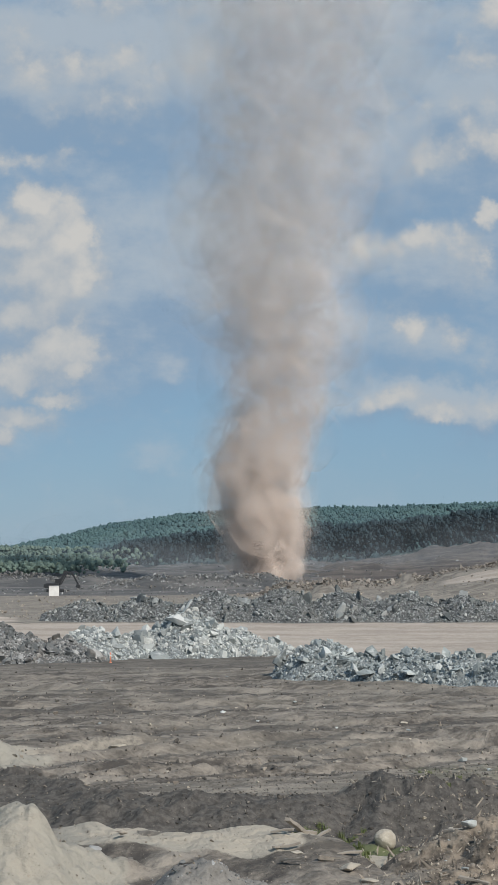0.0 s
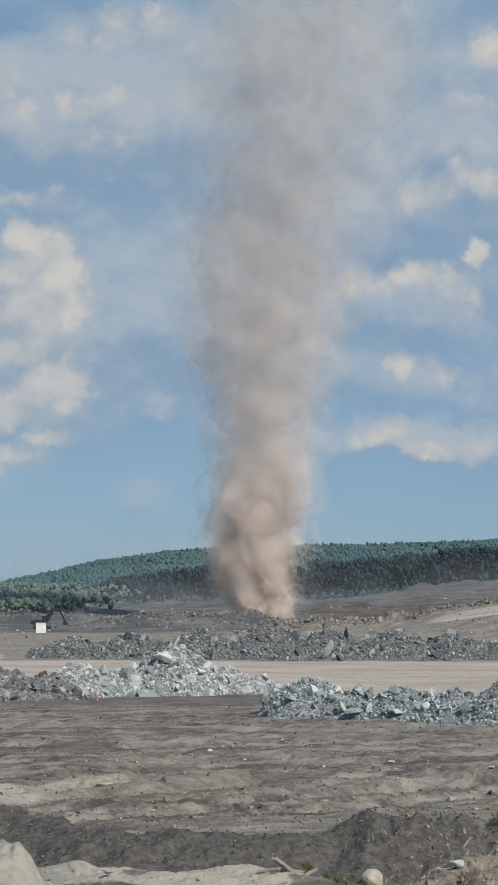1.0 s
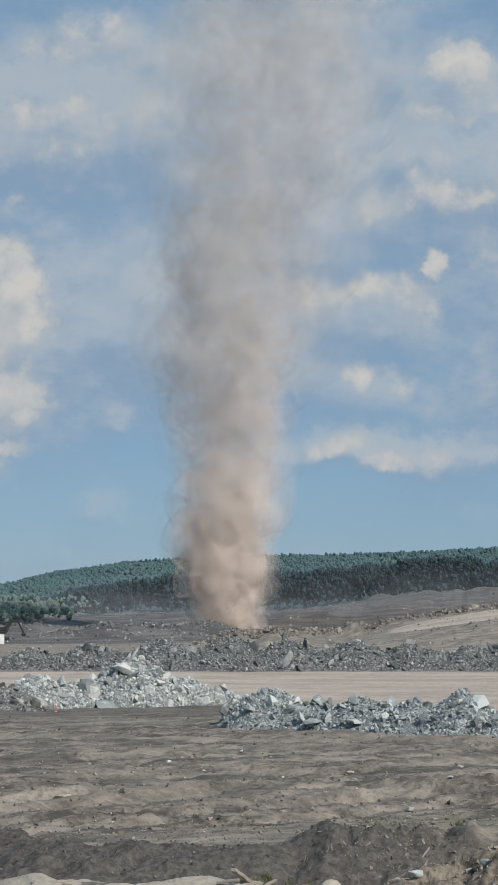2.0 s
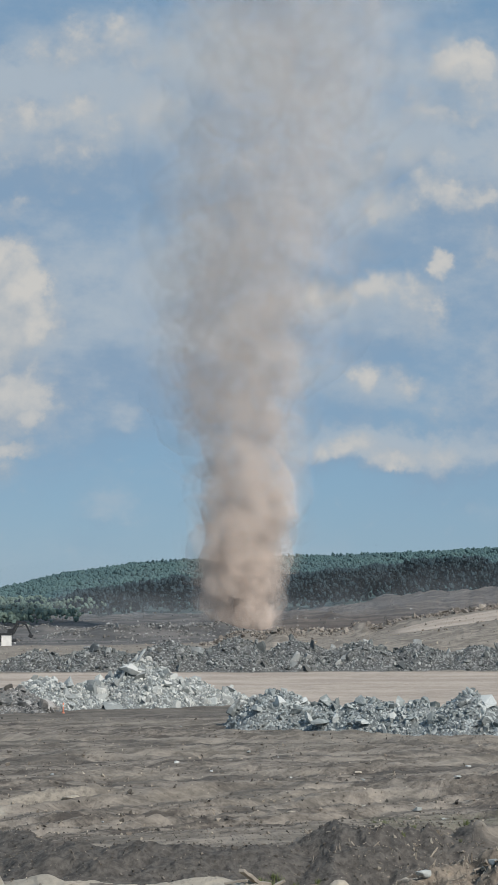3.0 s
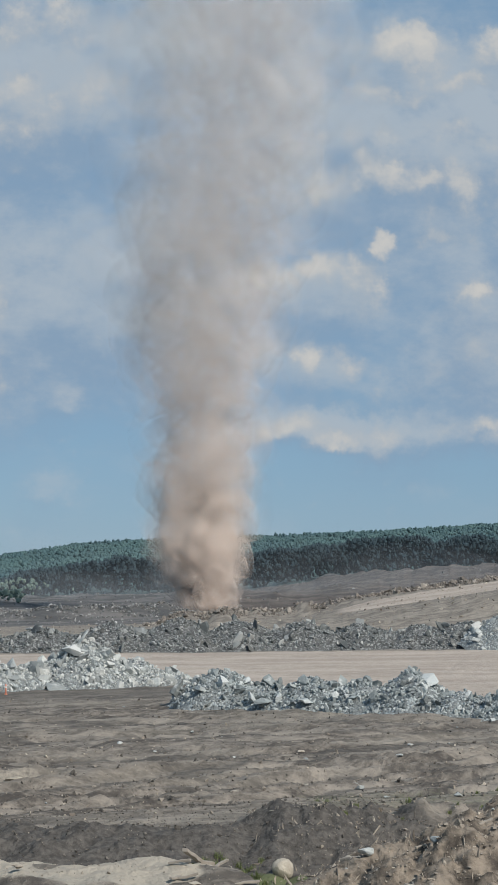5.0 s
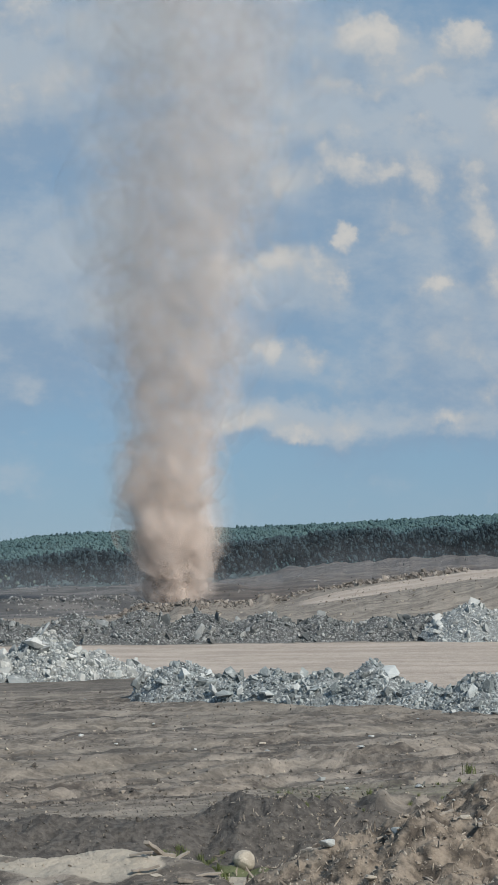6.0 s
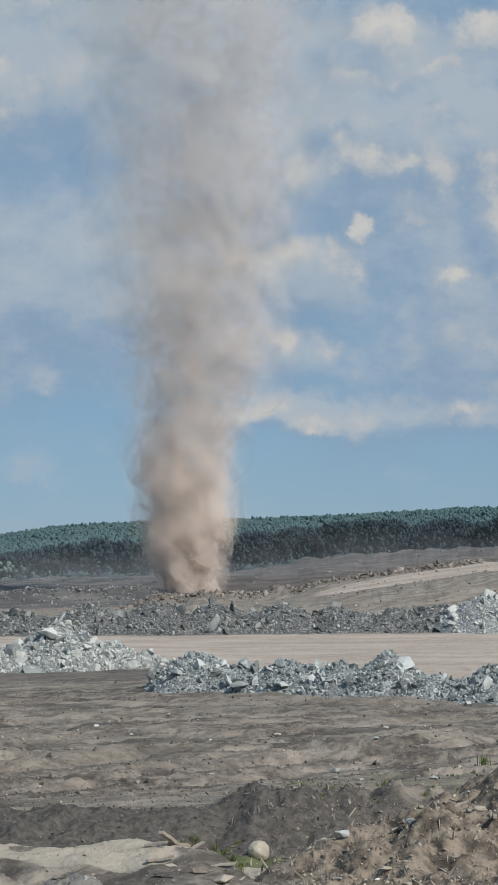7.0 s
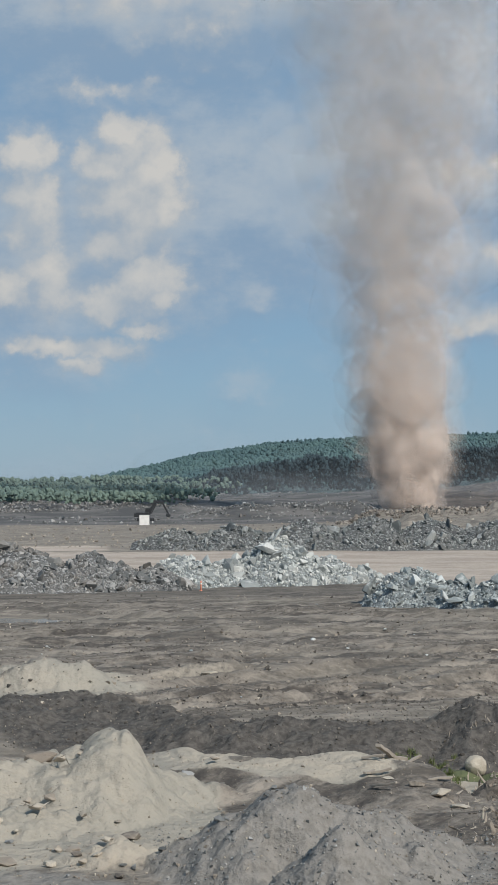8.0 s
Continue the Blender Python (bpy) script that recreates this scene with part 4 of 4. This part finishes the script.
for k in range(16):
    timber(*at(rng.uniform(110, 250), rng.uniform(48, 60)), rng.uniform(0.5, 1.5), rng.uniform(0, 180), rng.uniform(-12, 12), rng.uniform(0.04, 0.08))


def grass_tuft(x, y, size, seed):
    rnd = random.Random(seed)
    bm = bmesh.new()
    for _ in range(40):
        a, lean = rnd.uniform(0, 6.283), rnd.uniform(0.1, 0.5)
        base = Vector((rnd.gauss(0, 0.22), rnd.gauss(0, 0.22), 0)) * size
        tip = base + Vector((math.cos(a) * lean, math.sin(a) * lean, rnd.uniform(0.5, 1.0))) * size
        side = Vector((-math.sin(a), math.cos(a), 0)) * 0.03 * size
        bend = (base + tip) / 2 + Vector((0, 0, 0.1 * size))
        q = [bm.verts.new(p) for p in (base - side, base + side, bend + side * 0.8, bend - side * 0.8, tip)]
        bm.faces.new(q[:4])
        bm.faces.new((q[3], q[2], q[4]))
    ob = part("grass_tuft", bm, GRASS)
    ob.matrix_world = ground_pose(x, y, 0, 0.02)
    return tagged(ob, "small tuft of dry green grass", "grass", "grass tufts")


grass_tuft(*at(213, 81.5), 0.7, 1)
for k in range(40):
    grass_tuft(*at(rng.uniform(15, 75), rng.uniform(59, 64)), rng.uniform(0.2, 0.4), 10 + k)
for k in range(22):
    grass_tuft(*at(rng.uniform(95, 230), rng.uniform(66, 78)), rng.uniform(0.15, 0.3), 60 + k)


# ---- the dust devil ----
DEVIL_D = 560.0
MRAD = DEVIL_D / 1000
# height above the base (mrad), half width (mrad)
TIERS = [(4, 18), (17, 22), (33, 26), (51, 29), (70, 32), (90, 33), (112, 36), (136, 41), (162, 47), (190, 53), (220, 58), (252, 63), (286, 67), (322, 72), (360, 77), (400, 82), (442, 87)]
PUFFS = 12


def puff_mesh(m, reach, seed, firm):
    """A billow placed by m in its tier; the dust grows thinner towards the column's ragged edge."""
    bm = bmesh.new()
    bmesh.ops.create_icosphere(bm, subdivisions=3, radius=1.0)
    for v in bm.verts:
        p = v.co * 1.2 + Vector((seed * 3.7, 0, seed))
        v.co = m @ (v.co * (1 + 0.28 * noise.noise(p) + 0.12 * noise.noise(p * 2.3)))
    me = bpy.data.meshes.new("puff")
    bm.to_mesh(me)
    bm.free()
    load = []
    for v in me.vertices:
        ragged = 0.14 * noise.noise(v.co / reach * 2.4 + Vector((0, 0, seed // 20 * 0.6))) + 0.08 * noise.noise(v.co / reach * 6.0)
        away = min(max(math.hypot(v.co.x, v.co.y) / reach + ragged, 0), 1)
        load.append((1 - away ** firm) ** 1.3)
    me.attributes.new("puff_load", "FLOAT", "POINT").data.foreach_set("value", load)
    me.materials.append(DUST)
    me.polygons.foreach_set("use_smooth", [True] * len(me.polygons))
    return me


def dust_devil():
    devil = tagged(new("dust_devil"), "tall tan dust devil whirling over the far edge of the pit", "dust devil")
    rnd = random.Random(5)
    tiers = []
    for k, (up, half) in enumerate(TIERS):
        r = half * MRAD * 1.26
        firm = 3.6 if k < 4 else 2.9
        tall = (TIERS[min(k + 1, len(TIERS) - 1)][0] - TIERS[max(k - 1, 0)][0]) / 2 * MRAD
        tier = new("swirl", puff_mesh(Matrix.Diagonal((r * 0.62, r * 0.62, tall * 1.1, 1)), r * 1.1, k * 20, firm))
        tier.parent = devil
        tiers.append(tier)
        for j in range(PUFFS):
            a = j * 2.4 + rnd.uniform(-0.4, 0.4)
            out = r * 0.78 * math.sqrt((j + 0.5) / PUFFS)
            size = r * rnd.uniform(0.28, 0.5)
            place = Matrix.Translation((math.cos(a) * out, math.sin(a) * out, rnd.uniform(-0.6, 0.6) * tall))
            spin = Euler((rnd.uniform(-0.4, 0.4), rnd.uniform(-0.4, 0.4), rnd.uniform(0, 6.28))).to_matrix().to_4x4()
            puff = new("puff", puff_mesh(place @ spin @ Matrix.Diagonal((size, size, max(size, tall * 0.8) * rnd.uniform(1.0, 1.5), 1)), r * 1.1, k * 20 + j + 1, firm))
            puff.parent = tier
    return devil, tiers


def haze_shells():
    """Pale shells low over the far dumps, added as distance haze and drifting dust."""
    haze = tagged(new("haze_shells"), "thin added shells imitating distance haze and low dust over the dumps", "dust")
    rnd = random.Random(9)
    for k in range(16):
        x = -230 + 32 * k + rnd.uniform(-12, 12)
        top = 40 if x > -40 else 22
        m = Matrix.Translation((x, rnd.uniform(640, 840), 6)) @ Matrix.Diagonal((rnd.uniform(70, 120), rnd.uniform(20, 40), rnd.uniform(0.6, 0.85) * top, 1))
        bm = bmesh.new()
        bmesh.ops.create_icosphere(bm, subdivisions=4, radius=1.0)
        for v in bm.verts:
            v.co = m @ (v.co * (1 + 0.3 * noise.noise(v.co * 1.6 + Vector((k * 3.1, 0, 0)))))
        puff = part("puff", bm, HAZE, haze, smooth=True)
        z = np.array([v.co.z for v in puff.data.vertices])
        puff.data.attributes.new("puff_load", "FLOAT", "POINT").data.foreach_set("value", (0.16 * np.clip(1 - z / top, 0, 1) ** 1.2).astype(np.float32))
    return haze


# seconds, drift of the foot (mrad), then the lean of the column at rising heights (mrad)
LEAN_UP = (0, 17, 33, 50, 67, 100, 133, 167, 200, 233, 267, 300, 333)
SWAY = [
    (0.0, 15.0, (0, -6, -7, -12, -9, -1, 7, 3, -5, 3, 12, 18, 20)),
    (1.0, 18.3, (0, -7, -8, -8, -6, -1, -6, -1, -2, 4, 14, 22, 25)),
    (1.5, 19.5, (0, -3, -7, -8, -7, -2, -4, -4, 0, 8, 18, 23, 26)),
    (3.5, 26.7, (0, -3, -1, 0, 2, 4, -6, -6, 0, 4, 12, 24, 29)),
    (5.5, 38.5, (0, -2, -2, -6, -5, 1, 4, 2, 1, 3, 5, 12, 18)),
    (6.5, 40.0, (0, 1, 0, -1, -2, 1, 6, 8, 8, 3, 3, 8, 11)),
    (7.0, 41.0, (0, -2, -3, -2, -4, -5, 8, 9, 7, 6, 2, 4, 6)),
    (8.0, 43.5, (0, -1, -3, -4, -6, -7, -7, -3, 0, 0, -3, -3, 0)),
]


def motions():
    haze = haze_shells()
    walk(haze, [(0.0, pose(0, 0, 0)), (4.0, pose(5, 0, 0)), (8.0, pose(10, 0, 0))])
    devil, tiers = dust_devil()
    foot = float(ground_height(np.array([20.0]), np.array([DEVIL_D]))[0])
    ts = np.array([row[0] for row in SWAY])
    steps = [k * 0.5 for k in range(17)]
    walk(devil, [(t, pose(float(np.interp(t, ts, [r[1] for r in SWAY])) * MRAD, DEVIL_D, foot)) for t in steps])
    for k, (tier, (up, half)) in enumerate(zip(tiers, TIERS)):
        lean = [float(np.interp(up, LEAN_UP, r[2])) for r in SWAY]
        speed = 62 - 2.2 * k
        walk(tier, [(t, pose(float(np.interp(t, ts, lean)) * MRAD, 0, up * MRAD, 0, 0, 40 * k + speed * t)) for t in steps])


motions()
